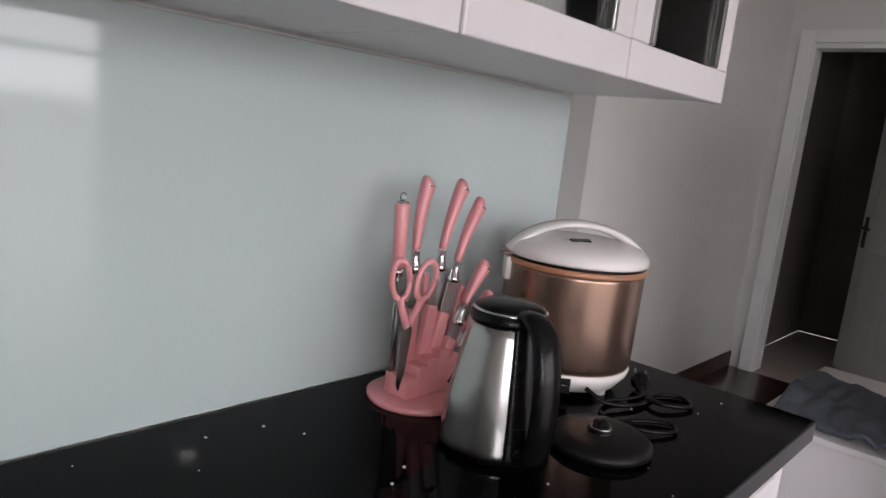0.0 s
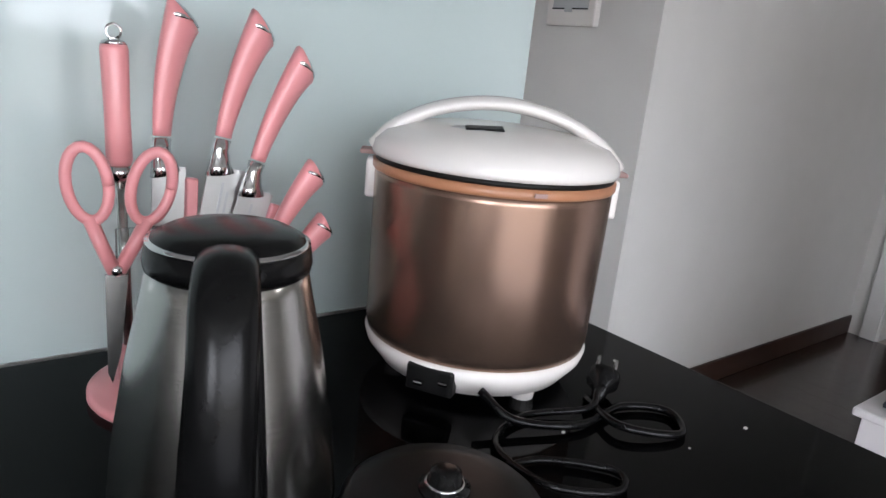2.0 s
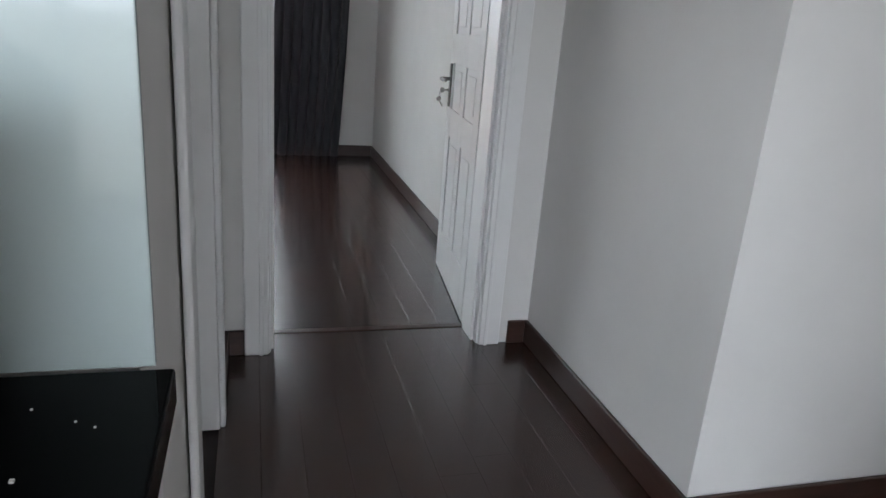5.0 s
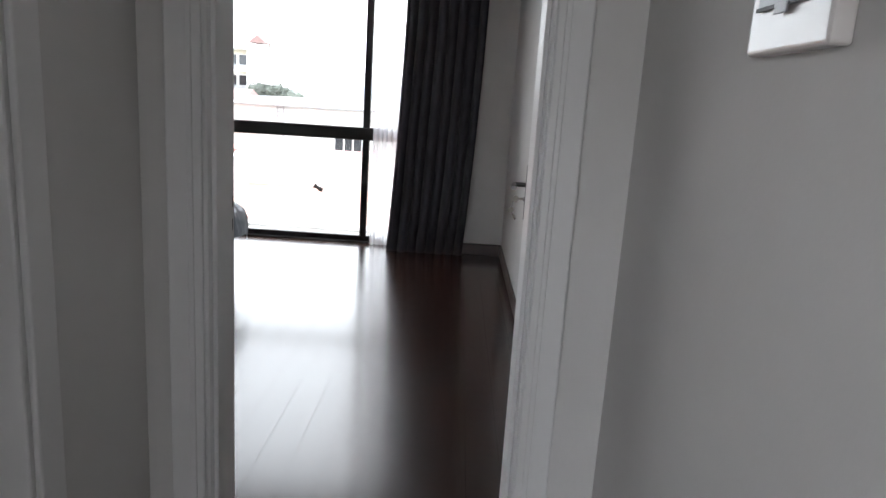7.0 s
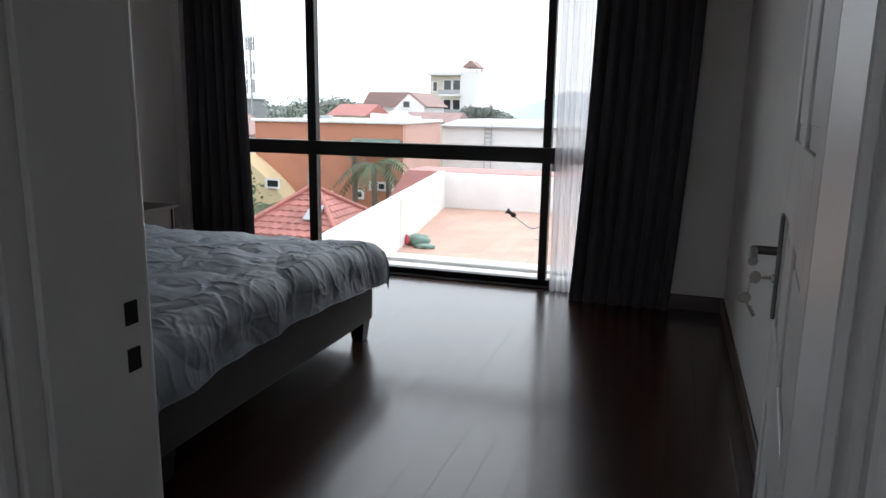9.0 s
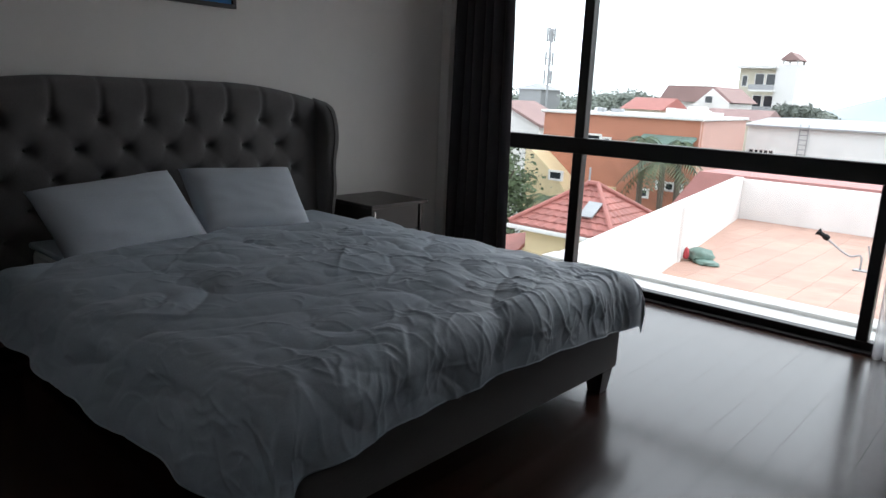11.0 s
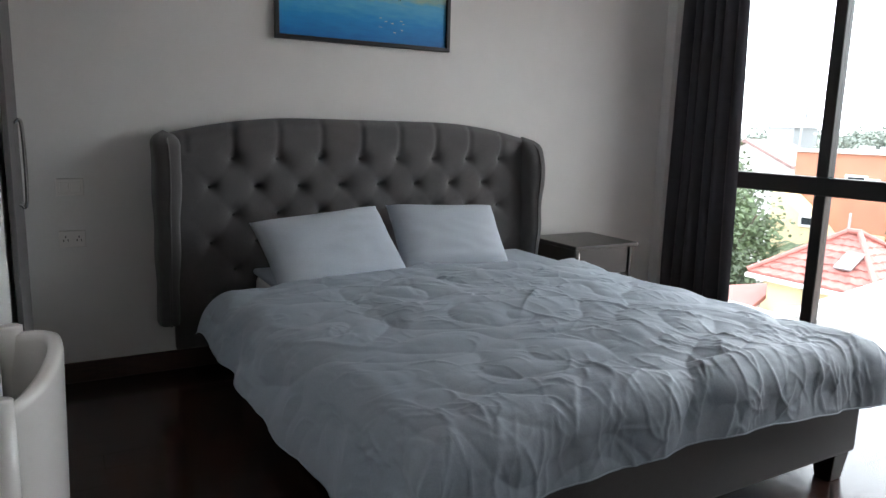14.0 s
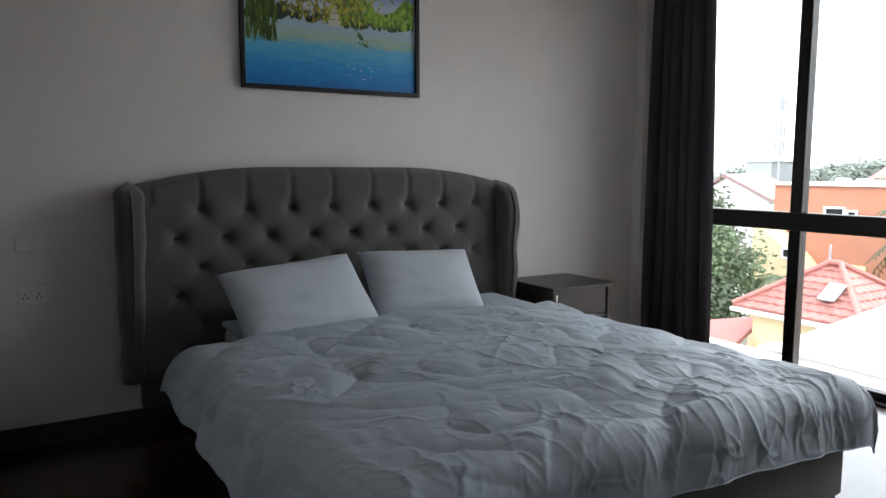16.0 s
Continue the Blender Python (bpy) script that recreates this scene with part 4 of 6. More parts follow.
def kettle_base(x, y):
    k = thing("kettle_stand", "round black kettle power base with its cord", "kettle stand", (x, y, C))
    o = (x, y, C)
    part("plate", lathe([(0, 0), (0.072, 0), (0.078, 0.004), (0.078, 0.012), (0.07, 0.019), (0.05, 0.022), (0, 0.023)], 56, o), BLACKM, k, "", True)
    part("connector", lathe([(0.02, 0.022), (0.02, 0.026), (0.013, 0.028), (0.012, 0.038), (0.006, 0.041), (0, 0.041)], 32, o), BLACKP, k, "black centre connector", True)
    part("contact", lathe([(0.014, 0.0275), (0.016, 0.029), (0.014, 0.0295)], 24, o), CHROME, k, "", True)
    z = C + 0.005
    pts = [(x + 0.07, y + 0.02, z), (x + 0.12, y + 0.01, z), (x + 0.165, y - 0.035, z), (x + 0.14, y - 0.055, z), (x + 0.09, y - 0.02, z + 0.004), (x + 0.10, y + 0.05, z), (x + 0.16, y + 0.075, z), (x + 0.225, y + 0.05, z + 0.004), (x + 0.25, y + 0.06, z + 0.012), (-0.155, -0.345, C + 0.017)]
    part("cord", tube(curve_pts(pts, 8), 0.0036, 8), BLACKP, k, "black rubber cord", True)
    pl = part("plug", move(lathe([(0, -0.03), (0.006, -0.03), (0.009, -0.012), (0.017, -0.004), (0.0175, 0.008), (0.012, 0.012), (0, 0.012)], 20), pose(-0.153, -0.338, C + 0.0185, 8, 62, 40)), BLACKP, k, "black two-pin plug", True)
    for s in (-1, 1):
        part("pin", move(lathe([(0, 0), (0.0024, 0), (0.0024, 0.019), (0, 0.02)], 10), pose(-0.153, -0.338, C + 0.0185, 8, 62, 40) @ pose(0, s * 0.0095, 0.012)), CHROME, pl, "metal pin", True)


kettle_base(-0.428, -0.412)

cord = [(CX - 0.075, CY - 0.10, C + 0.03), (CX - 0.06, CY - 0.135, C + 0.012), (CX + 0.0, CY - 0.165, C + 0.006), (CX + 0.07, CY - 0.16, C + 0.006), (CX + 0.11, CY - 0.19, C + 0.005), (CX + 0.08, CY - 0.225, C + 0.005), (CX + 0.03, CY - 0.19, C + 0.010), (CX + 0.05, CY - 0.13, C + 0.006)]
tagged(part("mains_lead", tube(curve_pts(cord, 8), 0.0042, 8), BLACKP, None, "", True), "black power cord looped on the worktop", "cable")

# ---- knife set ----
KB = Vector((-0.535, -0.130, C))


def knife_set():
    k = thing("knife_block", "pink round knife stand with a clear fan-shaped holder", "knife block", KB)
    part("base", lathe([(0, 0), (0.078, 0), (0.08, 0.003), (0.08, 0.008), (0.076, 0.011), (0, 0.012)], 56, KB), PINK, k, "round pink base", True)
    # stepped pink stand that climbs towards one side
    for i, (dx, h, w) in enumerate(((-0.035, 0.035, 0.026), (-0.012, 0.05, 0.026), (0.012, 0.06, 0.026), (0.035, 0.07, 0.026))):
        part("stand", move(box(-w / 2, w / 2, -0.026, 0.026, 0, h, 0.003, 2), Matrix.Translation(KB + Vector((dx, 0.0, 0.012)))), PINK, k, "pink slotted stand")
    part("holder", move(box(-0.05, 0.05, 0.014, 0.018, 0.012, 0.16, 0.001, 1), Matrix.Translation(KB)), CLEAR, k, "clear acrylic backing plate")
    return k


knife_set()


def knife(tip, foot, length_handle, blade_w, label, bend):
    """A pink-handled knife from its pommel at tip to its point at foot."""
    tip, foot = Vector(tip), Vector(foot)
    axis = (tip - foot).normalized()
    k = thing("knife", label, "knife", foot, "knives in the stand")
    side = Vector((axis.z, 0, -axis.x)).normalized()
    nrm = axis.cross(side).normalized()
    m = Matrix((( *side, 0), (*nrm, 0), (*axis, 0), (0, 0, 0, 1))).transposed()
    m = Matrix.Translation(foot) @ m
    L = (tip - foot).length
    hb = L - length_handle
    # handle: swells towards the pommel and curves over
    n = 14
    pts, rad = [], []
    for i in range(n + 1):
        t = i / n
        pts.append((bend * 0.016 * (t ** 2) * 1.0, 0, hb + length_handle * 0.93 * t))
        rad.append(0.0108 + 0.0088 * t ** 1.4 + 0.0012 * math.sin(t * math.pi))

    def slant(bm):
        """The end is cut at a slant, lower on the side that the handle leans to."""
        for v in bm.verts:
            f = max(0.0, min(1.0, (v.co.z - hb) / length_handle)) ** 4
            v.co.z -= bend * (v.co.x - bend * 0.014) * 0.75 * f
        return bm

    h = slant(tube(pts, 0.01, 14, 0.62, rad))
    part("handle", move(h, m), PINK, k, "pink handle", True)
    capp, capr = [], []
    for i in range(7):
        t = i / 6
        capp.append((bend * (0.016 - 0.004 * t), 0, hb + length_handle * (0.905 + 0.095 * t)))
        capr.append(0.0204 * math.sqrt(max(0.02, 1 - (t * 0.98) ** 2)))
    part("pommel", move(slant(tube(capp, 0.01, 14, 0.62, capr)), m), CHROME, k, "chrome end cap", True)
    bol = tube([(0.004, 0, hb - 0.034), (0.002, 0, hb - 0.026), (0, 0, hb - 0.012), (0, 0, hb - 0.002)], 0.008, 14, 0.7, [0.0175, 0.0135, 0.0098, 0.0108])
    part("bolster", move(bol, m), CHROME, k, "chrome bolster", True)
    bl = bmesh.new()
    w = blade_w
    prof = [(-0.008, hb - 0.026), (w - 0.008, hb - 0.028), (w - 0.009, hb * 0.35), (w * 0.45 - 0.008, 0.03), (-0.006, 0.0)]
    f = bl.faces.new([bl.verts.new((px, -0.0009, pz)) for px, pz in prof])
    r = bmesh.ops.extrude_face_region(bl, geom=[f])
    for v in r["geom"]:
        if isinstance(v, bmesh.types.BMVert):
            v.co.y = 0.0009
    bmesh.ops.recalc_face_normals(bl, faces=bl.faces[:])
    blade = part("blade", move(bl, m), BLADE, k, "steel blade")
    if blade_w > 0.03:
        for i in range(2):
            part("print_bar", move(box(w * 0.42 + i * 0.006 - 0.008, w * 0.42 + i * 0.006 - 0.0055, -0.0013, -0.00095, hb - 0.075, hb - 0.042 - i * 0.008), m), GREYM, blade, "grey printed line")
    # pink sheath that the blade is pushed into
    part("sheath", move(box(-0.010, 0.014, -0.007, 0.007, 0.012, hb * 0.58, 0.003, 2), m), PINK, k, "pink blade slot")
    part("slot_edge", move(box(w - 0.0085, w + 0.003, -0.006, 0.006, hb * 0.40, hb * 0.83, 0.002, 2), m), PINK, k, "pink slot edge beside the blade")
    return k


z0 = C + 0.022
knife((-0.536, -0.096, 1.256), (-0.552, -0.118, z0), 0.115, 0.030, "pink-handled chef's knife standing in the stand", 1)
knife((-0.466, -0.110, 1.255), (-0.535, -0.124, z0), 0.115, 0.036, "pink-handled cleaver leaning in the stand", 1)
knife((-0.424, -0.118, 1.226), (-0.522, -0.130, z0), 0.110, 0.034, "pink-handled bread knife leaning in the stand", 1)
knife((-0.410, -0.137, 1.120), (-0.508, -0.138, z0), 0.080, 0.022, "short pink-handled utility knife leaning low in the stand", 0.6)
knife((-0.401, -0.149, 1.068), (-0.500, -0.146, z0), 0.075, 0.018, "short pink-handled paring knife lowest in the stand", 0.5)


def sharpener():
    x, y = -0.580, -0.102
    s = thing("sharpening_steel", "sharpening steel with a straight pink handle", "sharpening steel", (x + 0.006, y - 0.008, C + 0.022))
    a, b = Vector((x + 0.006, y - 0.008, C + 0.022)), Vector((x, y, 1.222))
    d = b - a
    part("rod", tube([a, a + d * 0.62], 0.0045, 12), STEEL, s, "steel rod", True)
    part("ferrule", tube([a + d * 0.60, a + d * 0.645], 0.009, 16), CHROME, s, "chrome ferrule", True)
    part("handle", tube([a + d * t for t in (0.645, 0.66, 0.8, 0.97, 0.985)], 0.01, 18, 1.0, [0.0095, 0.011, 0.0105, 0.0115, 0.0105]), PINK, s, "pink handle", True)
    part("cap", tube([a + d * t for t in (0.985, 0.995, 1.0)], 0.01, 18, 1.0, [0.0108, 0.009, 0.004]), CHROME, s, "chrome cap", True)
    ring = [b + Vector((0.006 * math.cos(t), 0, 0.006 + 0.006 * math.sin(t))) for t in [i * math.pi / 8 for i in range(17)]]
    part("ring", tube(ring, 0.0012, 6), CHROME, s, "hanging ring")


sharpener()


def scissors():
    o = Vector((-0.592, -0.152, 1.055))
    s = thing("scissors", "kitchen scissors with pink loop handles, points down", "scissors", (o.x + 0.01, o.y, C + 0.022))
    m = Matrix.Translation(o) @ pose(0, 0, 0, 0, 3, -14)
    for k in (-1, 1):
        pts = []
        for i in range(25):
            a = 2 * math.pi * i / 24
            pts.append((k * 0.024 + 0.0155 * math.cos(a) + k * 0.004 * math.sin(a), 0.002 * k, 0.052 + 0.030 * math.sin(a)))
        part("loop", move(tube(pts, 0.0048, 8), m), PINK, s, "pink loop handle", True)
        part("shank", move(tube([(k * 0.022, 0.002 * k, 0.024), (k * 0.012, 0.002 * k, 0.0), (k * 0.002, 0.002 * k, -0.022)], 0.006, 8), m), PINK, s, "", True)
        bl = prism([(-0.009, 0.0), (0.009, 0.0), (0.006, -0.07), (0.0, -0.10), (-0.004, -0.09)], 0.001 * k, 0.001 * k + 0.0012)
        move(bl, m @ pose(0, 0.002 * k, -0.025, 90, 0, 0))
        part("blade", bl, STEEL, s, "steel blade")
    part("pivot", move(lathe([(0, 0.004), (0.004, 0.004), (0.005, 0.001), (0.005, -0.004)], 14), m @ pose(0, -0.004, -0.02, 90, 0, 0)), CHROME, s, "", True)


scissors()

# dust and crumbs on the worktop
crumbs = bmesh.new()
rng = random.Random(5)
for i in range(26):
    cx, cy = rng.uniform(-1.1, -0.02), rng.uniform(-0.56, -0.05)
    r = rng.uniform(0.0006, 0.0018)
    box(cx - r, cx + r, cy - r, cy + r, C, C + r * 1.2, bm=crumbs)
tagged(part("crumbs", crumbs, WHITEP), "pale crumbs and dust scattered on the worktop", "crumbs", kind="stuff")

# ---- corridor and kitchen odds ----


def wall_panel():
    """Electric box on the corridor's right wall."""
    p = thing("electric_panel", "white plastic electric box with a grey window flap", "electric panel", (RX, 1.03, 1.39))
    y0, y1, z0 = 0.90, 1.125, 1.388
    part("case", box(RX - 0.03, RX - 0.0005, y0, y1, z0, z0 + 0.2, 0.006, 3), WHITEP, p, "white plastic case")
    part("flap", box(RX - 0.034, RX - 0.0305, y0 + 0.03, y1 - 0.03, z0 + 0.055, z0 + 0.165, 0.002, 2), GREYM, p, "grey translucent flap")
    part("flap_edge", box(RX - 0.036, RX - 0.0345, y0 + 0.03, y1 - 0.03, z0 + 0.055, z0 + 0.06), BLACKM, p)
    part("catch", box(RX - 0.038, RX - 0.0345, 1.0, 1.035, z0 + 0.046, z0 + 0.06, 0.001, 1), GREYM, p)


wall_panel()


def wall_plate(name, face_x, y0, y1, z0, z1, label, slots):
    p = thing(name, label, "socket", (face_x, (y0 + y1) / 2, z0))
    part("plate", box(face_x + 0.0005, face_x + 0.009, y0, y1, z0, z1, 0.003, 2), WHITEP, p, "white plate")
    for k in range(slots):
        cy = y0 + (y1 - y0) * (k + 0.5) / slots
        for dy, dz in ((-0.009, -0.006), (0.009, -0.006), (0, 0.010)):
            part("slot", box(face_x + 0.0085, face_x + 0.0096, cy + dy - 0.002, cy + dy + 0.002, (z0 + z1) / 2 + dz - 0.005, (z0 + z1) / 2 + dz + 0.005), BLACKM, p)


wall_plate("socket", LX, 2.185, 2.295, 0.66, 0.738, "white double wall socket beside the bed", 2)
sw = thing("light_switch", "white light switch above the socket beside the bed", "switch", (LX, 2.32, 0.9))
part("plate", box(LX + 0.0005, LX + 0.009, 2.186, 2.30, 0.90, 0.98, 0.003, 2), WHITEP, sw)
for k in range(2):
    part("rocker", box(LX + 0.0095, LX + 0.012, 2.199 + k * 0.048, 2.24 + k * 0.048, 0.915, 0.965, 0.002, 1), WHITEP, sw)

# keys in the bedroom door
keys = thing("key_ring", "bunch of two keys hanging in the door lock", "keys", (0.98, 2.74, 0.9))
kx, ky, kz = 1.036, 2.757, 0.945


def key(name, m):
    bm = lathe([(0, -0.001), (0.013, -0.001), (0.013, 0.001), (0, 0.001)], 20)
    for v in bm.verts:
        v.co.y *= 0.85
    box(-0.003, 0.003, -0.042, -0.010, -0.0009, 0.0009, 0.0, 1, bm)
    for i in range(4):
        box(0.003, 0.0055, -0.040 + i * 0.006, -0.037 + i * 0.006, -0.0009, 0.0009, 0.0, 1, bm)
    part(name, move(bm, m), BRASSKEY, keys, "nickel key")


key("key", pose(kx - 0.03, ky, kz, 0, -90, 0) @ pose(0, 0, 0, 90, 0, 0))
key("key", pose(kx - 0.046, ky - 0.002, kz - 0.044, 0, -28, 0) @ pose(0, 0, 0, 90, 0, 0))
ringp = [(kx - 0.040 + 0.003 * math.sin(a), ky + 0.014 * math.cos(a), kz - 0.022 + 0.018 * math.sin(a)) for a in [i * math.pi / 10 for i in range(21)]]
part("ring", tube(ringp, 0.0012, 6), CHROME, keys, "steel split ring")


# framed lake painting
def painting():
    y0, y1, z0, z1 = 3.205, 4.222, 1.682, 2.41
    x = LX + 0.002
    p = thing("painting", "framed lake painting with trees, black frame, above the bed", "painting", (LX, 3.75, z0))
    f = 0.022
    for a, b, c, d in ((y0, y1, z0, z0 + f), (y0, y1, z1 - f, z1), (y0, y0 + f, z0 + f, z1 - f), (y1 - f, y1, z0 + f, z1 - f)):
        part("frame", box(x, x + 0.03, a, b, c, d, 0.003, 2), FRAME, p, "black frame bar")
    cv = bpy.data.materials.new("painted_lake")
    cv.use_nodes = True
    nt = cv.node_tree
    bs = nt.nodes["Principled BSDF"]
    bs.inputs["Roughness"].default_value = 0.45
    tc, sep, mr, ramp = (nt.nodes.new(n) for n in ("ShaderNodeTexCoord", "ShaderNodeSeparateXYZ", "ShaderNodeMapRange", "ShaderNodeValToRGB"))
    ns, mx = nt.nodes.new("ShaderNodeTexNoise"), nt.nodes.new("ShaderNodeMath")
    mpn = nt.nodes.new("ShaderNodeMapping")
    mpn.inputs["Scale"].default_value = (1, 3, 14)
    ns.inputs["Scale"].default_value = 3.0
    nt.links.new(tc.outputs["Object"], mpn.inputs[0])
    nt.links.new(mpn.outputs[0], ns.inputs["Vector"])
    nt.links.new(tc.outputs["Object"], sep.inputs[0])
    mr.inputs[1].default_value, mr.inputs[2].default_value = z0, z1
    nt.links.new(sep.outputs[2], mr.inputs[0])
    mx.operation = "MULTIPLY_ADD"
    mx.inputs[1].default_value = 0.16
    nt.links.new(ns.outputs[0], mx.inputs[0])
    nt.links.new(mr.outputs[0], mx.inputs[2])
    cr = ramp.color_ramp
    cr.elements[0].position, cr.elements[0].color = 0.08, (0.0, 0.14, 0.46, 1)
    cr.elements[1].position, cr.elements[1].color = 1.0, (0.10, 0.26, 0.66, 1)
    for pos, c in ((0.26, (0.01, 0.27, 0.62)), (0.40, (0.10, 0.44, 0.66)), (0.47, (0.36, 0.52, 0.40)), (0.54, (0.36, 0.52, 0.62)), (0.72, (0.52, 0.62, 0.74)), (0.86, (0.16, 0.32, 0.68))):
        e = cr.elements.new(pos)
        e.color = (*c, 1)
    nt.links.new(mx.outputs[0], ramp.inputs[0])
    nt.links.new(ramp.outputs[0], bs.inputs["Base Color"])
    part("canvas", box(x, x + 0.012, y0 + f, y1 - f, z0 + f, z1 - f), cv, p, "painted blue lake and sky")
    G1 = mat("painted_green", (0.17, 0.32, 0.03), 0.5, vary=0.6)
    G2 = mat("painted_olive", (0.28, 0.27, 0.04), 0.5, vary=0.6)
    W = mat("painted_white", (0.6, 0.6, 0.5), 0.5)
    D = mat("painted_dark_green", (0.03, 0.07, 0.02), 0.5, vary=0.4)
    r = random.Random(3)

    def dabs(name, n, fy, w, h, material, dx, label):
        bm = bmesh.new()
        for i in range(n):
            cy, cz, ang = fy(r)
            if not (y0 + f + 0.01 < cy < y1 - f - 0.01 and z0 + f + 0.01 < cz < z1 - f - 0.012):
                continue
            a, b = w * r.uniform(0.6, 1.3), h * r.uniform(0.6, 1.3)
            ca, sa = math.cos(ang), math.sin(ang)
            xo = x + 0.012 + dx + r.uniform(0.0003, 0.0014)
            vs = []
            for k in range(7):
                t = 2 * math.pi * k / 7
                u, v = a * math.cos(t), b * math.sin(t)
                vs.append(bm.verts.new((xo, min(max(cy + u * ca - v * sa, y0 + f), y1 - f), min(max(cz + u * sa + v * ca, z0 + f), z1 - f))))
            bm.faces.new(vs)
        part(name, bm, material, p, label)

    zh = z0 + 0.33
    dabs("far_bank", 160, lambda q: (q.uniform(y0, y1), zh + 0.035 + abs(q.gauss(0, 0.03)), 0), 0.018, 0.02, D, 0.0002, "dark painted far bank")
    dabs("tree_line", 500, lambda q: ((lambda yy: (yy, zh + 0.05 + q.random() * (0.09 + 0.05 * math.sin(yy * 20)), 1.57))(q.uniform(y0 + 0.45, y1))), 0.022, 0.008, G1, 0.0012, "painted trees")
    dabs("branch_leaves", 900, lambda q: ((lambda yy: (yy, zh + 0.02 + q.random() ** 0.7 * 0.36 + 0.12 * abs(yy - 3.72), q.uniform(0.6, 2.4)))(q.gauss(3.66, 0.16))), 0.016, 0.006, G2, 0.0024, "painted overhanging branch")
    dabs("twigs", 26, lambda q: ((lambda k: (3.80 + 0.10 * k + q.gauss(0, 0.012), zh + 0.06 - 0.13 * k, -0.9))(q.random())), 0.016, 0.004, D, 0.0036, "painted twigs")
    dabs("reeds", 260, lambda q: ((lambda yy: (yy, zh - 0.05 + q.random() * 0.42, 1.57 + q.gauss(0, 0.12)))(q.uniform(y0, y0 + 0.185))), 0.05, 0.006, G1, 0.0044, "painted green reeds")
    tw = bmesh.new()
    for a, b, c, d in ((3.675, 3.745, zh + 0.02, zh + 0.05), (3.685, 3.735, zh + 0.055, zh + 0.085), (3.695, 3.725, zh + 0.09, zh + 0.11)):
        box(x + 0.0165, x + 0.0175, a, b, c, d, bm=tw)
    part("tower", tw, W, p, "small pale painted tower")
    dabs("ripple_mark", 8, lambda q: (q.gauss(3.86, 0.05), z0 + 0.13 + q.gauss(0, 0.02), 0), 0.010, 0.002, W, 0.001, "pale ripples")


painting()


def tub_chair():
    cx, cy = -0.93, 2.056
    c = thing("tub_chair", "white moulded chair with a curved tub back", "chair", (cx, cy + 0.1, 0))
    rx, ry, th = 0.245, 0.105, 0.015

    def shell(u, v):
        # outer face up, over the rim, inner face down
        a = radians(8 + 164 * u)
        rim = 0.755 + 0.04 * math.sin(a) ** 2
        zb = 0.40
        k = 1.0 - 0.10 * (1 - max(0.0, min(1.0, v * 2))) if v < 0.5 else 1.0 - 0.10 * max(0.0, (v - 0.5) * 2)
        o = th if v < 0.46 else (th * math.cos((v - 0.46) / 0.08 * math.pi) if v < 0.54 else -th)
        z = zb + (rim - zb) * min(1.0, v / 0.46) if v < 0.46 else (rim + 0.012 * math.sin((v - 0.46) / 0.08 * math.pi) if v < 0.54 else zb + (rim - zb) * (1 - v) / 0.46)
        return Vector((cx + math.cos(a) * (rx * k + o), cy + math.sin(a) * (ry * k + o), z))

    part("back_shell", sheet(36, 40, shell), WHITEP, c, "white curved back", True)
    for a in (8, 172):
        part("arm_cap", tube([shell((a - 8) / 164, 0.46) + Vector((0, 0, -0.3)), shell((a - 8) / 164, 0.5) + Vector((0, 0, 0.015))], 0.026, 12), WHITEP, c, "", True)
    part("seat", lathe([(0, 0.36), (0.17, 0.36), (0.19, 0.38), (0.18, 0.405), (0, 0.41)], 40, (cx, cy + 0.045, 0), 0.36), WHITEP, c, "white seat", True)
    for sx in (-1, 1):
        for dy in (0.02, 0.085):
            part("leg", tube([(cx + sx * 0.19, cy + dy, 0), (cx + sx * 0.15, cy + dy, 0.405)], 0.012, 10), STEEL, c, "thin metal leg", True)


tub_chair()

# built-in closet at the end of the wall beside the bedroom door
clo = thing("closet", "grey built-in closet front with a long steel handle", "closet", (-2.6, DY1 + 0.03, 0))
for a in (-2.95, -2.52):
    dr = part("door", box(a, a + 0.425, DY1 + 0.016, DY1 + 0.034, 0.1, 2.3, 0.003, 1), BEDGREY, clo, "grey closet door")
    hx = a + 0.39 if a < -2.8 else a + 0.035
    part("handle", tube(curve_pts([(hx, DY1 + 0.035, 0.92), (hx, DY1 + 0.06, 0.93), (hx, DY1 + 0.06, 1.22), (hx, DY1 + 0.035, 1.23)], 5), 0.006, 8), CHROME, dr, "long steel bar handle")
part("top_filler", box(-2.95, -2.095, DY1 + 0.015, DY1 + 0.03, 2.303, 2.6), BEDGREY, clo)

# low white cabinet with a towel on it, and the fridge, beyond the worktop's end
lc = thing("low_cabinet", "low white cabinet with a towel thrown over its end", "cabinet", (1.7, -0.4, 0))
part("carcass", box(1.24, 2.2, -0.62, -0.17, 0.04, 0.43, 0.004, 2), CAB, lc)
part("top", box(1.22, 2.22, -0.64, -0.15, 0.431, 0.455, 0.005, 2), CAB, lc)
part("plinth", box(1.28, 2.16, -0.58, -0.2, 0.0, 0.039), CAB, lc)
for k in range(2):
    part("door", box(1.25 + k * 0.475, 1.715 + k * 0.475, -0.64, -0.621, 0.05, 0.42, 0.003, 1), CAB, lc)


def towel_f(u, v):
    x = 1.27 + 0.62 * u
    y = -0.62 + 0.42 * v + 0.03 * noise.noise((u * 3, v * 3, 1))
    z = 0.475 + 0.05 * abs(noise.noise((u * 4, v * 5, 2))) + 0.06 * math.sin(u * 3.0) * v
    return Vector((x, y, z))


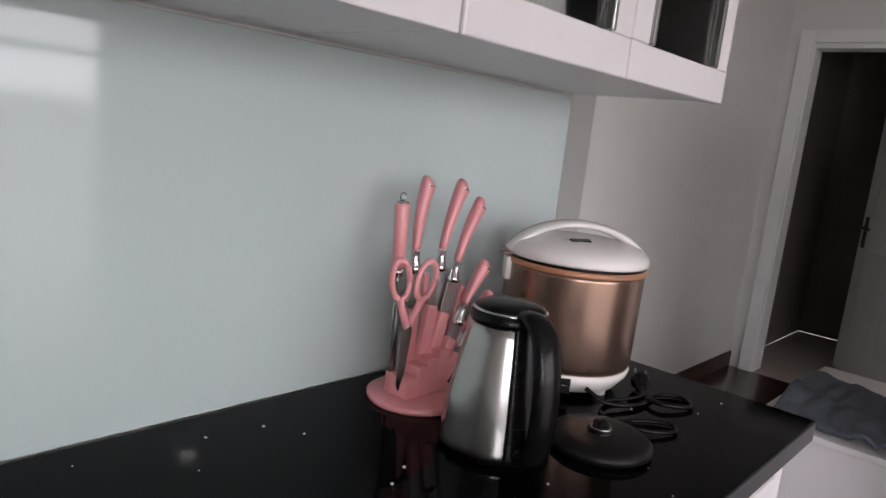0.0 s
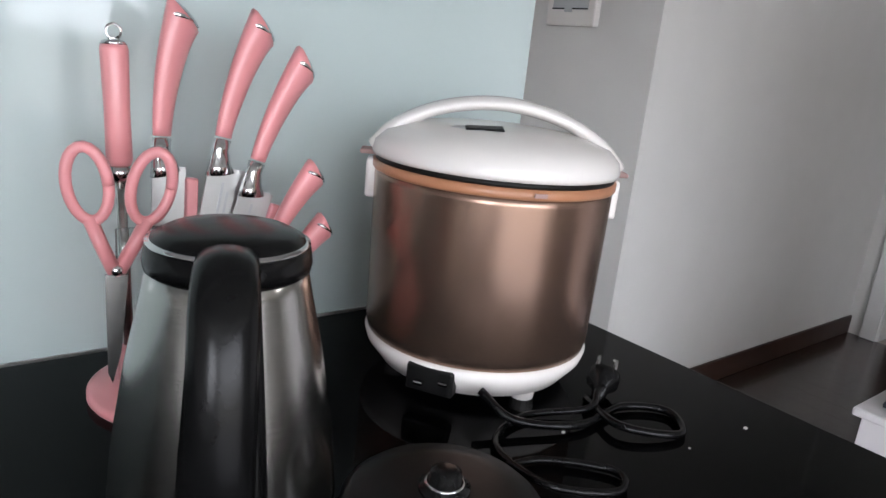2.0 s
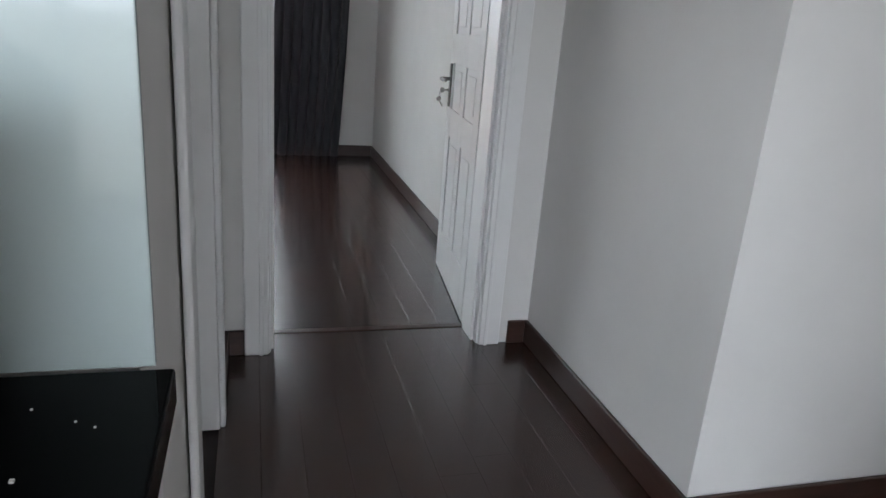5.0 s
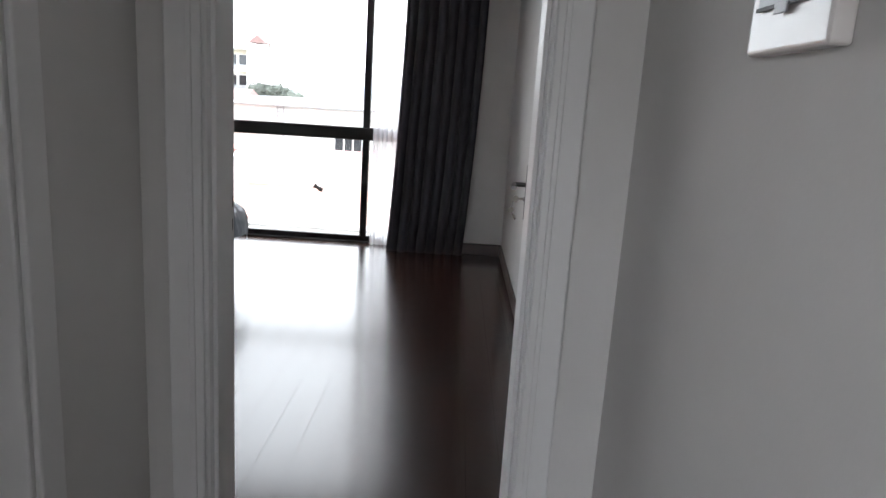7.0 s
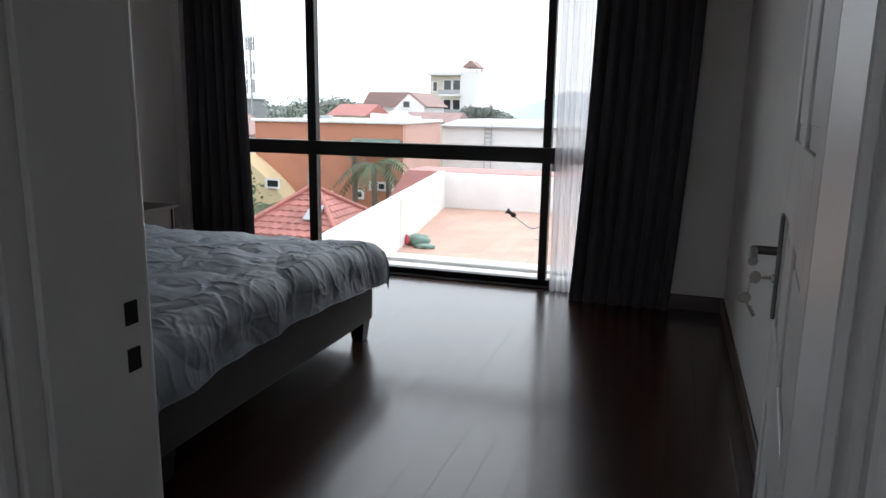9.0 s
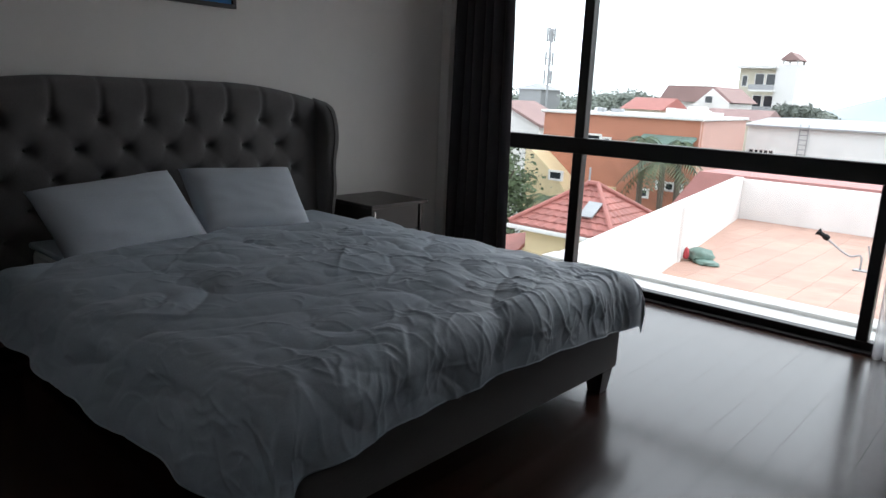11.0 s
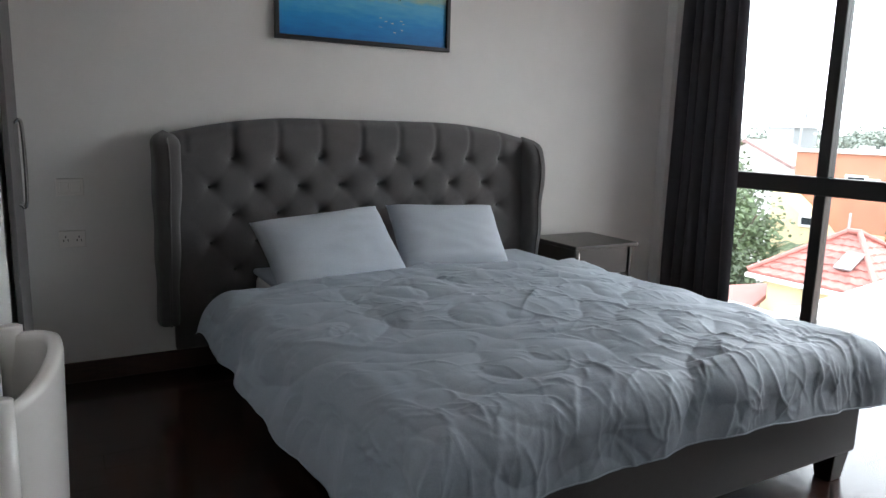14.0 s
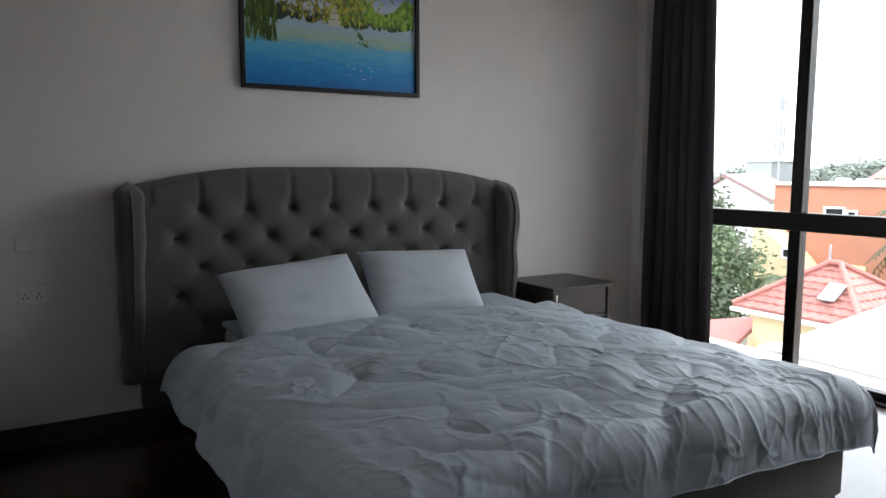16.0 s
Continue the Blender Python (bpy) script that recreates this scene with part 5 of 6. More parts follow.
tagged(part("towel", sheet(40, 30, towel_f, 0.012), TOWEL, None, "", True), "slate-grey towel thrown in folds on the low cabinet", "towel")
fr = thing("refrigerator", "tall white refrigerator beside the low cabinet", "refrigerator", (1.6, -1.1, 0))
part("body", box(1.08, 1.68, -1.34, -0.72, 0.05, 1.68, 0.012, 3), CAB, fr)
part("lower_door", box(1.075, 1.685, -1.40, -1.342, 0.07, 1.08, 0.012, 3), CAB, fr)
part("upper_door", box(1.075, 1.685, -1.40, -1.342, 1.09, 1.68, 0.012, 3), CAB, fr)
part("kickplate", box(1.1, 1.66, -1.33, -0.75, 0, 0.049), BLACKM, fr)
for z in (0.75, 1.15):
    part("handle", tube(curve_pts([(1.12, -1.402, z), (1.12, -1.44, z + 0.02), (1.12, -1.44, z + 0.26), (1.12, -1.402, z + 0.28)], 5), 0.009, 8), STEEL, fr, "steel handle")

# ceiling downlights over the living side
GLOW = bpy.data.materials.new("warm_lamp_glow")
GLOW.use_nodes = True
GLOW.node_tree.nodes["Principled BSDF"].inputs["Emission Color"].default_value = (1.0, 0.95, 0.86, 1)
GLOW.node_tree.nodes["Principled BSDF"].inputs["Emission Strength"].default_value = 60.0
for x, y in ((0.87, -3.2), (1.52, -1.7)):
    dl = thing("downlight", "small round recessed ceiling downlight, lit", "downlight", (x, y, H), "downlights")
    part("ring", lathe([(0.045, -0.002), (0.062, -0.008), (0.064, 0.0)], 32, (x, y, H)), CHROME, dl, "", True)
    part("lamp", lathe([(0, -0.004), (0.045, -0.004), (0.045, -0.001)], 32, (x, y, H)), GLOW, dl, "glowing lamp face")

# ---- things on the terrace ----
rng = random.Random(8)


def lump(x, y, z, r, sx, sz, seed):
    bm = bmesh.new()
    bmesh.ops.create_icosphere(bm, subdivisions=3, radius=r)
    for v in bm.verts:
        n = v.co.normalized()
        k = 1 + 0.35 * noise.noise(n * 2.3 + Vector((seed, 0, 0)))
        v.co = Vector((x + v.co.x * k * sx, y + v.co.y * k, max(z, z + r * sz * 0.6 + v.co.z * k * sz)))
    return bm


GREENC = mat("green_tarpaulin", (0.17, 0.27, 0.23), 0.5, grain=0.3, scale=6, bump=0.4, bscale=12)
REDC = mat("red_cloth", (0.45, 0.06, 0.07), 0.7, grain=0.3, scale=8)
sackp = thing("tarpaulin_heap", "crumpled green tarpaulin heaped against the parapet", "tarpaulin", (-2.95, 11.3, -0.8))
part("heap", lump(-2.86, 11.2, -0.8, 0.15, 1.2, 0.75, 3.0), GREENC, sackp, "", True)
part("flap", lump(-2.7, 11.05, -0.8, 0.11, 1.5, 0.35, 6.0), GREENC, sackp, "", True)
part("red_cloth", lump(-2.98, 11.02, -0.76, 0.05, 0.7, 1.9, 9.0), REDC, sackp, "scrap of red cloth", True)
dsh = thing("antenna_arm", "bent metal antenna arm standing on the terrace", "antenna", (-1.2, 12.4, -0.8))
part("pole", tube(curve_pts([(-1.18, 12.45, -0.8), (-1.2, 12.45, -0.6), (-1.35, 12.45, -0.62), (-1.66, 12.45, -0.42)], 5), 0.014, 8), GREYM, dsh, "", True)
part("bracket", tube([(-1.05, 12.45, -0.8), (-1.13, 12.45, -0.45)], 0.012, 8), GREYM, dsh)
part("head", move(lathe([(0, -0.08), (0.035, -0.08), (0.045, -0.02), (0.03, 0.0), (0.03, 0.05), (0.06, 0.09), (0, 0.09)], 16), pose(-1.68, 12.45, -0.40, 0, -60, 0)), BLACKM, dsh, "dark receiver head", True)
part("foot_plate", box(-1.26, -1.02, 12.38, 12.52, -0.80, -0.785), GREYM, dsh)

# ---- town ----


def pane_window(parent, x0, x1, y, z0, z1, sill=True, bars=0):
    w = part("window", box(x0, x1, y - 0.02, y + 0.05, z0, z1), DARKGL, parent, "dark window")
    t = 0.09
    for a, b, c, d in ((x0 - t, x1 + t, z0 - t, z0), (x0 - t, x1 + t, z1, z1 + t), (x0 - t, x0, z0, z1), (x1, x1 + t, z0, z1)):
        part("frame", box(a, b, y - 0.08, y + 0.05, c, d), PLASTER, w, "white frame")
    for i in range(bars):
        bx = x0 + (x1 - x0) * (i + 1) / (bars + 1)
        part("bar", box(bx - 0.04, bx + 0.04, y - 0.05, y - 0.021, z0, z1), PLASTER, w)


def upright(ob, along, shift=0.0):
    """Turns a prism drawn in a plane so that its outline stands up: along x, or along y."""
    if along == "x":
        m = Matrix(((1, 0, 0, 0), (0, 0, -1, shift), (0, 1, 0, 0), (0, 0, 0, 1)))
    else:
        m = Matrix(((0, 0, 1, 0), (1, 0, 0, 0), (0, 1, 0, 0), (0, 0, 0, 1)))
    ob.data.transform(m)
    return ob


ob_ = thing("orange_house", "orange rendered house with flat roof and white coping", "house", (-15.4, 37, -9))
part("wall", box(-19.45, -11.42, 32, 32.3, -9, 0.58), ORANGEW, ob_, "orange rendered wall")
part("side_wall", prism([(-19.40, 32.31), (-11.40, 32.01), (-12.45, 40.6), (-19.4, 40.6)], -9, 0.57), PINKW, ob_, "salmon rendered side wall")
part("coping", prism([(-19.6, 31.85), (-11.25, 31.85), (-12.35, 40.7), (-19.6, 40.7)], 0.582, 0.72, 0.03), PLASTER, ob_, "white coping")
arc = [(-16.75 - 2.75 * math.sin(math.pi / 2 * i / 12), -3.6 + 2.6 * math.sin(math.pi / 2 * i / 12) ** 0.7 if i else -3.6) for i in range(13)]
upright(part("yellow_wing", prism([(-16.75, -9), *arc, (-19.5, -9)], -31.98, -30.6), YELLOWW, ob_, "yellow wing with a curved top"), "x")
part("yellow_base", box(-15.95, -15.1, 31.9, 31.998, -9, -2.72), YELLOWW, ob_, "yellow wall patch")
pane_window(ob_, -17.92, -17.3, 30.58, -2.5, -2.19)
pane_window(ob_, -16.95, -16.2, 31.98, -0.82, -0.38)
pane_window(ob_, -15.99, -15.68, 31.98, -0.84, -0.49)
pane_window(ob_, -13.88, -13.52, 31.98, -2.95, -2.68)
pane_window(ob_, -13.05, -11.93, 31.98, -2.5, -2.25, bars=2)
upright(part("awning", prism([(31.0, -0.55), (32.0, -0.12), (32.0, -0.2), (31.0, -0.63)], -14.0, -11.5), GREENC, ob_, "green awning"), "y")
rr = random.Random(4)
for i in range(12):
    x = rr.uniform(-18.5, -13)
    part("roof_box", box(x, x + rr.uniform(0.3, 0.9), 33.2 + i * 0.5, 33.6 + i * 0.5, 0.6, 0.76 + rr.uniform(0.08, 0.3), 0.03, 1), GREYM if i % 3 == 0 else PLASTER, ob_, "pale rooftop unit")
tank = thing("water_tank", "white cylindrical water tank lying on the roof", "water tank", (-13.2, 36, 0.72))
part("barrel", move(lathe([(0, -0.5), (0.12, -0.5), (0.2, -0.44), (0.21, 0.44), (0.12, 0.5), (0, 0.5)], 20), pose(-13.25, 36, 0.97, 0, 90, 0)), PLASTER, tank, "", True)
for dx in (-0.3, 0.3):
    part("cradle", box(-13.29 + dx, -13.21 + dx, 35.85, 36.15, 0.72, 0.82), GREYM, tank)

wb = thing("white_house", "long white rendered flat-roofed house", "house", (-4, 46, -9))
part("wall", box(-12.8, 9.0, 42, 52, -9, 0.27), PLASTER, wb, "white rendered wall")
upright(part("roof", prism([(41.7, 0.272), (41.7, 0.36), (46.0, 0.72), (52.2, 0.72), (52.2, 0.272)], -13.0, 9.2), GREYM, wb, "grey metal roof"), "y")
pane_window(wb, -12.55, -11.3, 41.98, -1.3, -0.98, bars=4)
for z in [0.2 - 0.25 * i for i in range(8)]:
    part("ladder_rung", tube([(-10.1, 41.9, z), (-9.7, 41.9, z)], 0.025, 6), GREYM, wb)
for x in (-10.1, -9.7):
    part("ladder_rail", tube([(x, 41.9, -2.1), (x, 41.9, 0.5)], 0.03, 6), GREYM, wb)
for x in (-6.6, -2.2):
    pane_window(wb, x, x + 1.6, 41.98, -2.2, -1.4, bars=2)
part("air_unit", box(-13.35, -12.9, 41.0, 41.9, -0.75, -0.25, 0.03, 1), PLASTER, wb, "air-conditioning unit")

ct = thing("cream_tower_house", "cream and white town house with balconies and roof pavilion", "house", (-26, 90, -9))
part("wall", box(-28.9, -24.9, 85, 93, -9, 5.5), CREAMW, ct, "cream wall")
part("side_wing", box(-24.898, -22.8, 84.6, 93, -9, 6.0), PLASTER, ct, "white side wall")
for z in (-1.6, 0.65, 3.0):
    bl = part("balcony", box(-27.4, -24.7, 83.8, 84.59, z, z + 0.2), PLASTER, ct, "balcony slab")
    part("railing", box(-27.4, -24.7, 83.8, 83.88, z + 0.2, z + 0.75), GREYM, bl)
    for x in (-27.1, -25.9):
        pane_window(ct, x, x + 0.9, 84.98, z + 0.4, z + 1.9)
    pane_window(ct, -28.5, -28.0, 84.98, z + 0.6, z + 1.7)
part("roof_slab", box(-29.1, -24.8, 84.0, 93.2, 5.5, 5.8), PLASTER, ct)
for x in (-24.4, -22.95):
    for y in (85.0, 87.4):
        part("pavilion_post", box(x - 0.1, x + 0.1, y - 0.1, y + 0.1, 6.0, 6.5), PLASTER, ct)
upright(part("pavilion_roof", prism([(-24.75, 6.4), (-23.7, 7.3), (-22.6, 6.4)], -87.8, -84.6), BROWNR, ct, "brown gabled pavilion roof"), "x")

gh = thing("gable_house", "pale house with a brown gabled roof", "house", (-27.5, 73, -9))
part("wall", box(-30.4, -24.1, 70, 76, -9, 1.5), PLASTER, gh, "pale wall")
upright(part("roof", prism([(-31, 1.75), (-30.2, 3.05), (-25.6, 3.05), (-23.7, 1.6), (-24.4, 1.52), (-30.4, 1.52)], -76.5, -69.5), BROWNR, gh, "brown roof"), "x")
upright(part("gable_wall", prism([(-27.7, 1.0), (-25.65, 2.8), (-23.95, 1.5), (-23.95, 1.0)], -69.49, -69.2), PLASTER, gh, "white gable wall"), "x")
pane_window(gh, -26.2, -25.5, 69.18, 1.5, 2.1)
bh = thing("brown_block", "low brown-roofed block behind the orange house", "house", (-16.4, 51, -9))
part("wall", box(-18.3, -14.4, 49.5, 53, -9, 0.4), CREAMW, bh, "pale wall")
upright(part("roof", prism([(49.2, 0.4), (51.0, 1.1), (53.2, 0.4)], -18.5, -14.2), BROWNR, bh, "brown roof"), "y")
rh = thing("low_red_roofs", "row of low houses with red roofs", "house", (-22, 58, -9))
for x, w, z in ((-28.2, 3.2, 0.7), (-23.5, 3.0, -0.4), (-20.5, 4.5, -0.5), (-12, 6, -0.4), (-5, 5, -0.3), (1, 6, -0.4)):
    part("wall", box(x, x + w, 57, 62, -9, z), PLASTER if int(x) % 2 else CREAMW, rh, "pale wall")
    upright(part("roof", prism([(56.7, z), (59.5, z + 1.0), (62.3, z)], x - 0.3, x + w + 0.3), ROOFT, rh, "red-brown roof"), "y")

# near hipped roof with tile courses
hr = thing("hip_roof_house", "small cream house with a red tiled hip roof and skylight", "house", (-9.7, 20, -9))
part("wall", box(-10.85, -8.1, 18.6, 21.4, -9, -2.45), YELLOWW, hr, "cream-yellow wall")
part("eaves", box(-11.25, -7.75, 18.15, 21.85, -2.46, -2.34, 0.02, 1), PLASTER, hr, "white eaves board")
RX0, RX1, RY0, RY1 = -11.2, -7.8, 18.2, 21.8
AP0, AP1, RYC, ZE, ZA = -9.7, -9.4, 20.0, -2.33, -1.2
corners = {"s": ((RX0, RY0), (RX1, RY0), (AP1, RYC), (AP0, RYC)), "n": ((RX1, RY1), (RX0, RY1), (AP0, RYC), (AP1, RYC)),
           "w": ((RX0, RY1), (RX0, RY0), (AP0, RYC), (AP0, RYC)), "e": ((RX1, RY0), (RX1, RY1), (AP1, RYC), (AP1, RYC))}
for side, (a, b, c, d) in corners.items():
    slope = part("roof_slope", prism([a, b, c, d] if c != d else [a, b, c], 0, 0.01), ROOFT, hr, "red tiled slope")
    for v in slope.data.vertices:
        t = min(1.0, min((v.co.x - RX0) / (AP0 - RX0), (RX1 - v.co.x) / (RX1 - AP1), (v.co.y - RY0) / (RYC - RY0), (RY1 - v.co.y) / (RY1 - RYC)))
        v.co.z = ZE + (ZA - ZE) * max(0.0, t) + v.co.z
    tiles = bmesh.new()
    rows = 8
    for k in range(rows):
        t0, t1 = k / rows, (k + 1.12) / rows

        def edge(s, t, a=a, b=b, c=c, d=d):
            lo = Vector((a[0] + (d[0] - a[0]) * t, a[1] + (d[1] - a[1]) * t, ZE + (ZA - ZE) * t))
            hi = Vector((b[0] + (c[0] - b[0]) * t, b[1] + (c[1] - b[1]) * t, ZE + (ZA - ZE) * t))
            return lo + (hi - lo) * s
        width = (edge(1, t0) - edge(0, t0)).length
        n = max(1, round(width / 0.30))
        for i in range(n):
            s0, s1 = i / n, (i + 1) / n
            t1c = min(1.0, t1)
            quad = [edge(s0, t0) + Vector((0, 0, 0.09)), edge((s0 + s1) / 2, t0) + Vector((0, 0, 0.055)), edge(s1, t0) + Vector((0, 0, 0.09)), edge(s1, t1c) + Vector((0, 0, 0.04)), edge((s0 + s1) / 2, t1c) + Vector((0, 0, 0.015)), edge(s0, t1c) + Vector((0, 0, 0.04))]
            lowq = [edge(s0, t0) + Vector((0, 0, 0.02)), edge(s1, t0) + Vector((0, 0, 0.02))]
            q = [tiles.verts.new(p) for p in quad]
            lq = [tiles.verts.new(p) for p in lowq]
            tiles.faces.new((q[0], q[1], q[4], q[5]))
            tiles.faces.new((q[1], q[2], q[3], q[4]))
            tiles.faces.new((lq[0], lq[1], q[2], q[1], q[0]))
    tagged(part("roof_tiles", tiles, ROOFT, hr), kind="stuff")
for (x, y), ax in (((RX0, RY0), AP0), ((RX1, RY0), AP1), ((RX0, RY1), AP0), ((RX1, RY1), AP1)):
    part("hip_cap", tube([(x, y, ZE + 0.08), (ax, RYC, ZA + 0.1)], 0.07, 8), ROOFT, hr, "red hip capping")
part("ridge_cap", tube([(AP0 - 0.05, RYC, ZA + 0.1), (AP1 + 0.05, RYC, ZA + 0.1)], 0.08, 8), ROOFT, hr)
sl = math.degrees(math.atan2(ZA - ZE, RYC - RY0))
part("skylight", move(box(-0.22, 0.22, -0.33, 0.33, 0, 0.06, 0.01, 1), pose(-9.0, 19.0, ZE + (ZA - ZE) * 0.45 + 0.09, sl, 0, 0)), GREYM, hr, "pale skylight")
part("side_roof", move(box(-1.5, 1.5, -1.3, 1.3, 0, 0.1, 0.02, 1), pose(-12.3, 18.2, -3.6, 22, -14, 0)), ROOFT, hr, "lower red roof wing")
part("chimney_pipe", tube([(-9.7, 20, -1.15), (-9.7, 20, -0.65)], 0.03, 6), GREYM, hr)
rl = thing("lean_to_roof", "salmon-red sloping roof behind the parapet", "roof", (-7, 24, -9))
upright(part("roof", prism([(-9.8, -2.35), (-8.85, -0.98), (-2.0, -0.98), (-2.0, -2.35)], -28, -26), SALMONR, rl, "salmon roof sheet"), "x")
part("wall", box(-9.4, -2.1, 26.2, 27.8, -9, -2.36), PLASTER, rl, "white wall")
gw = thing("gable_white_house", "white gabled house among the trees", "house", (-30, 44, -9))
upright(part("wall", prism([(-33.5, -9), (-27.9, -9), (-27.9, -0.8), (-31.3, 0.8), (-33.5, -0.5)], -48, -44), PLASTER, gw, "white gable wall"), "x")
upright(part("roof", prism([(-33.8, -0.6), (-31.3, 0.82), (-27.6, -0.8), (-27.6, -0.6), (-31.3, 1.02), (-33.8, -0.4)], -48.2, -43.7), BROWNR, gw, "brown roof"), "x")
pvh = thing("pavilion_house", "grey house with a shallow hipped roof", "house", (-47, 72, -9))
part("wall", box(-48.7, -45.6, 70, 74, -9, 2.2), GREYM, pvh, "grey wall")
pr = bmesh.new()
bmesh.ops.create_cone(pr, cap_ends=True, segments=4, radius1=3.2, radius2=0.4, depth=0.7)
part("roof", move(pr, pose(-47.2, 72, 2.55, 0, 0, 45)), GREYM, pvh, "dark hipped roof")

mast = thing("telecom_mast", "tall telecom mast with antenna panels", "mast", (-44.8, 70, -9))
part("pole", tube([(-44.8, 70, -9), (-44.8, 70, 8.8)], 0.13, 8), GREYM, mast)
for z, n in ((8.2, 4), (5.6, 3), (3.6, 3)):
    for i in range(n):
        a = 2 * math.pi * i / n + z
        px, py = -44.8 + 0.4 * math.cos(a), 70 + 0.55 * math.sin(a)
        an = part("antenna", box(px - 0.1, px + 0.1, py - 0.07, py + 0.07, z - 0.75, z + 0.75, 0.03, 1), GREYM, mast, "antenna panel")
        part("bracket", tube([(-44.8, 70, z), (px, py, z)], 0.05, 6), GREYM, an)

hill = bmesh.new()
for k, (x0, x1, y, hh, sd) in enumerate(((-250, 420, 900, 62, 1), (-900, -320, 1000, 16, 4))):
    n = 40
    up = [hill.verts.new((x0 + (x1 - x0) * i / n, y, -9 + hh * math.sin(math.pi * i / n) ** 0.7 * (0.75 + 0.4 * noise.noise((i * 0.23 + sd, sd, 0))))) for i in range(n + 1)]
    dn = [hill.verts.new((x0 + (x1 - x0) * i / n, y - 60, -9)) for i in range(n + 1)]
    for i in range(n):
        hill.faces.new((dn[i], dn[i + 1], up[i + 1], up[i]))
tagged(part("backdrop", hill, HILL, None, "", True), "pale hazy hills on the horizon", "hills", kind="structure")


def leaves(bm, centre, rad, n, size, r, flat=0.8):
    """Small leaf cards scattered in clumps inside an uneven crown."""
    clumps = []
    for i in range(max(6, n // 45)):
        d = Vector((r.gauss(0, 1), r.gauss(0, 1), r.gauss(0, 1))).normalized()
        k = r.uniform(0.35, 1.0)
        clumps.append((Vector(centre) + Vector((d.x * rad[0] * k, d.y * rad[1] * k, d.z * rad[2] * k * flat)), r.uniform(0.16, 0.34)))
    for i in range(n):
        c, s = clumps[i % len(clumps)]
        p = c + Vector((r.gauss(0, s * rad[0] * 0.6), r.gauss(0, s * rad[1] * 0.6), r.gauss(0, s * rad[2] * 0.5)))
        a = Vector((r.gauss(0, 1), r.gauss(0, 1), r.gauss(0, 0.6))).normalized()
        b = a.orthogonal().normalized()
        w = size * r.uniform(0.6, 1.4)
        q = [p - a * w, p + b * w * 0.45, p + a * w, p - b * w * 0.45]
        bm.faces.new([bm.verts.new(v) for v in q])


def tree(x, y, z0, height, rad, n, size, seed, label, material=LEAF):
    r = random.Random(seed)
    t = thing("tree", label, "tree", (x, y, z0))
    base = Vector((x, y, z0))
    th = height - rad[2]
    part("trunk", tube([base, base + Vector((0.1, 0, th * 0.5)), base + Vector((0.0, 0.1, th))], 0.2, 8, 1.0, [0.26, 0.2, 0.13]), BARK, t)
    for i in range(5):
        a = i * 1.26 + r.random()
        part("limb", tube([base + Vector((0, 0.08, th * 0.85)), base + Vector((math.cos(a) * rad[0] * 0.35, math.sin(a) * rad[1] * 0.35, th + rad[2] * 0.3)), base + Vector((math.cos(a) * rad[0] * 0.7, math.sin(a) * rad[1] * 0.7, th + rad[2] * 0.8))], 0.1, 6, 1.0, [0.11, 0.07, 0.03]), BARK, t)
    cr = bmesh.new()
    leaves(cr, base + Vector((0, 0, height - rad[2] * 0.6)), rad, n, size, r)
    part("crown", cr, material, t, "crown of small leaves")


tree(-16.7, 23.8, -9, 8.0, (2.0, 2.0, 2.6), 7500, 0.11, 1, "leafy green tree beside the red-roofed house")
tree(-19.3, 26.0, -9, 8.4, (2.3, 2.3, 2.8), 6500, 0.12, 2, "tall leafy green tree behind the red-roofed house")
tree(-24.0, 30.5, -9, 8.7, (2.8, 2.4, 3.0), 5500, 0.13, 3, "tall dense green tree near the white gable")
tree(-15.4, 22.0, -9, 6.0, (1.5, 1.5, 1.5), 4500, 0.10, 4, "low green tree at the eaves of the red roof")
tree(-27.5, 36.0, -9, 8.9, (2.4, 2.4, 2.6), 4500, 0.14, 11, "green tree in front of the white gable")
tree(-10.9, 27.5, -9, 5.6, (1.0, 1.0, 1.0), 900, 0.13, 12, "small green tree beside the salmon roof")
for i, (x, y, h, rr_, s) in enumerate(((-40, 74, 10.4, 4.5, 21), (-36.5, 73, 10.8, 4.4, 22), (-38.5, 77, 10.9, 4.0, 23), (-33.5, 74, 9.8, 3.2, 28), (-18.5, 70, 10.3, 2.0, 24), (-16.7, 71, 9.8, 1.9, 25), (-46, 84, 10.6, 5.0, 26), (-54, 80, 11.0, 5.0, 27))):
    tree(x, y, -9, h, (rr_, rr_, rr_ * 0.5), 4500, 0.2, s, "distant grey-green tree among the roofs, haze put into its colour", LEAF2)


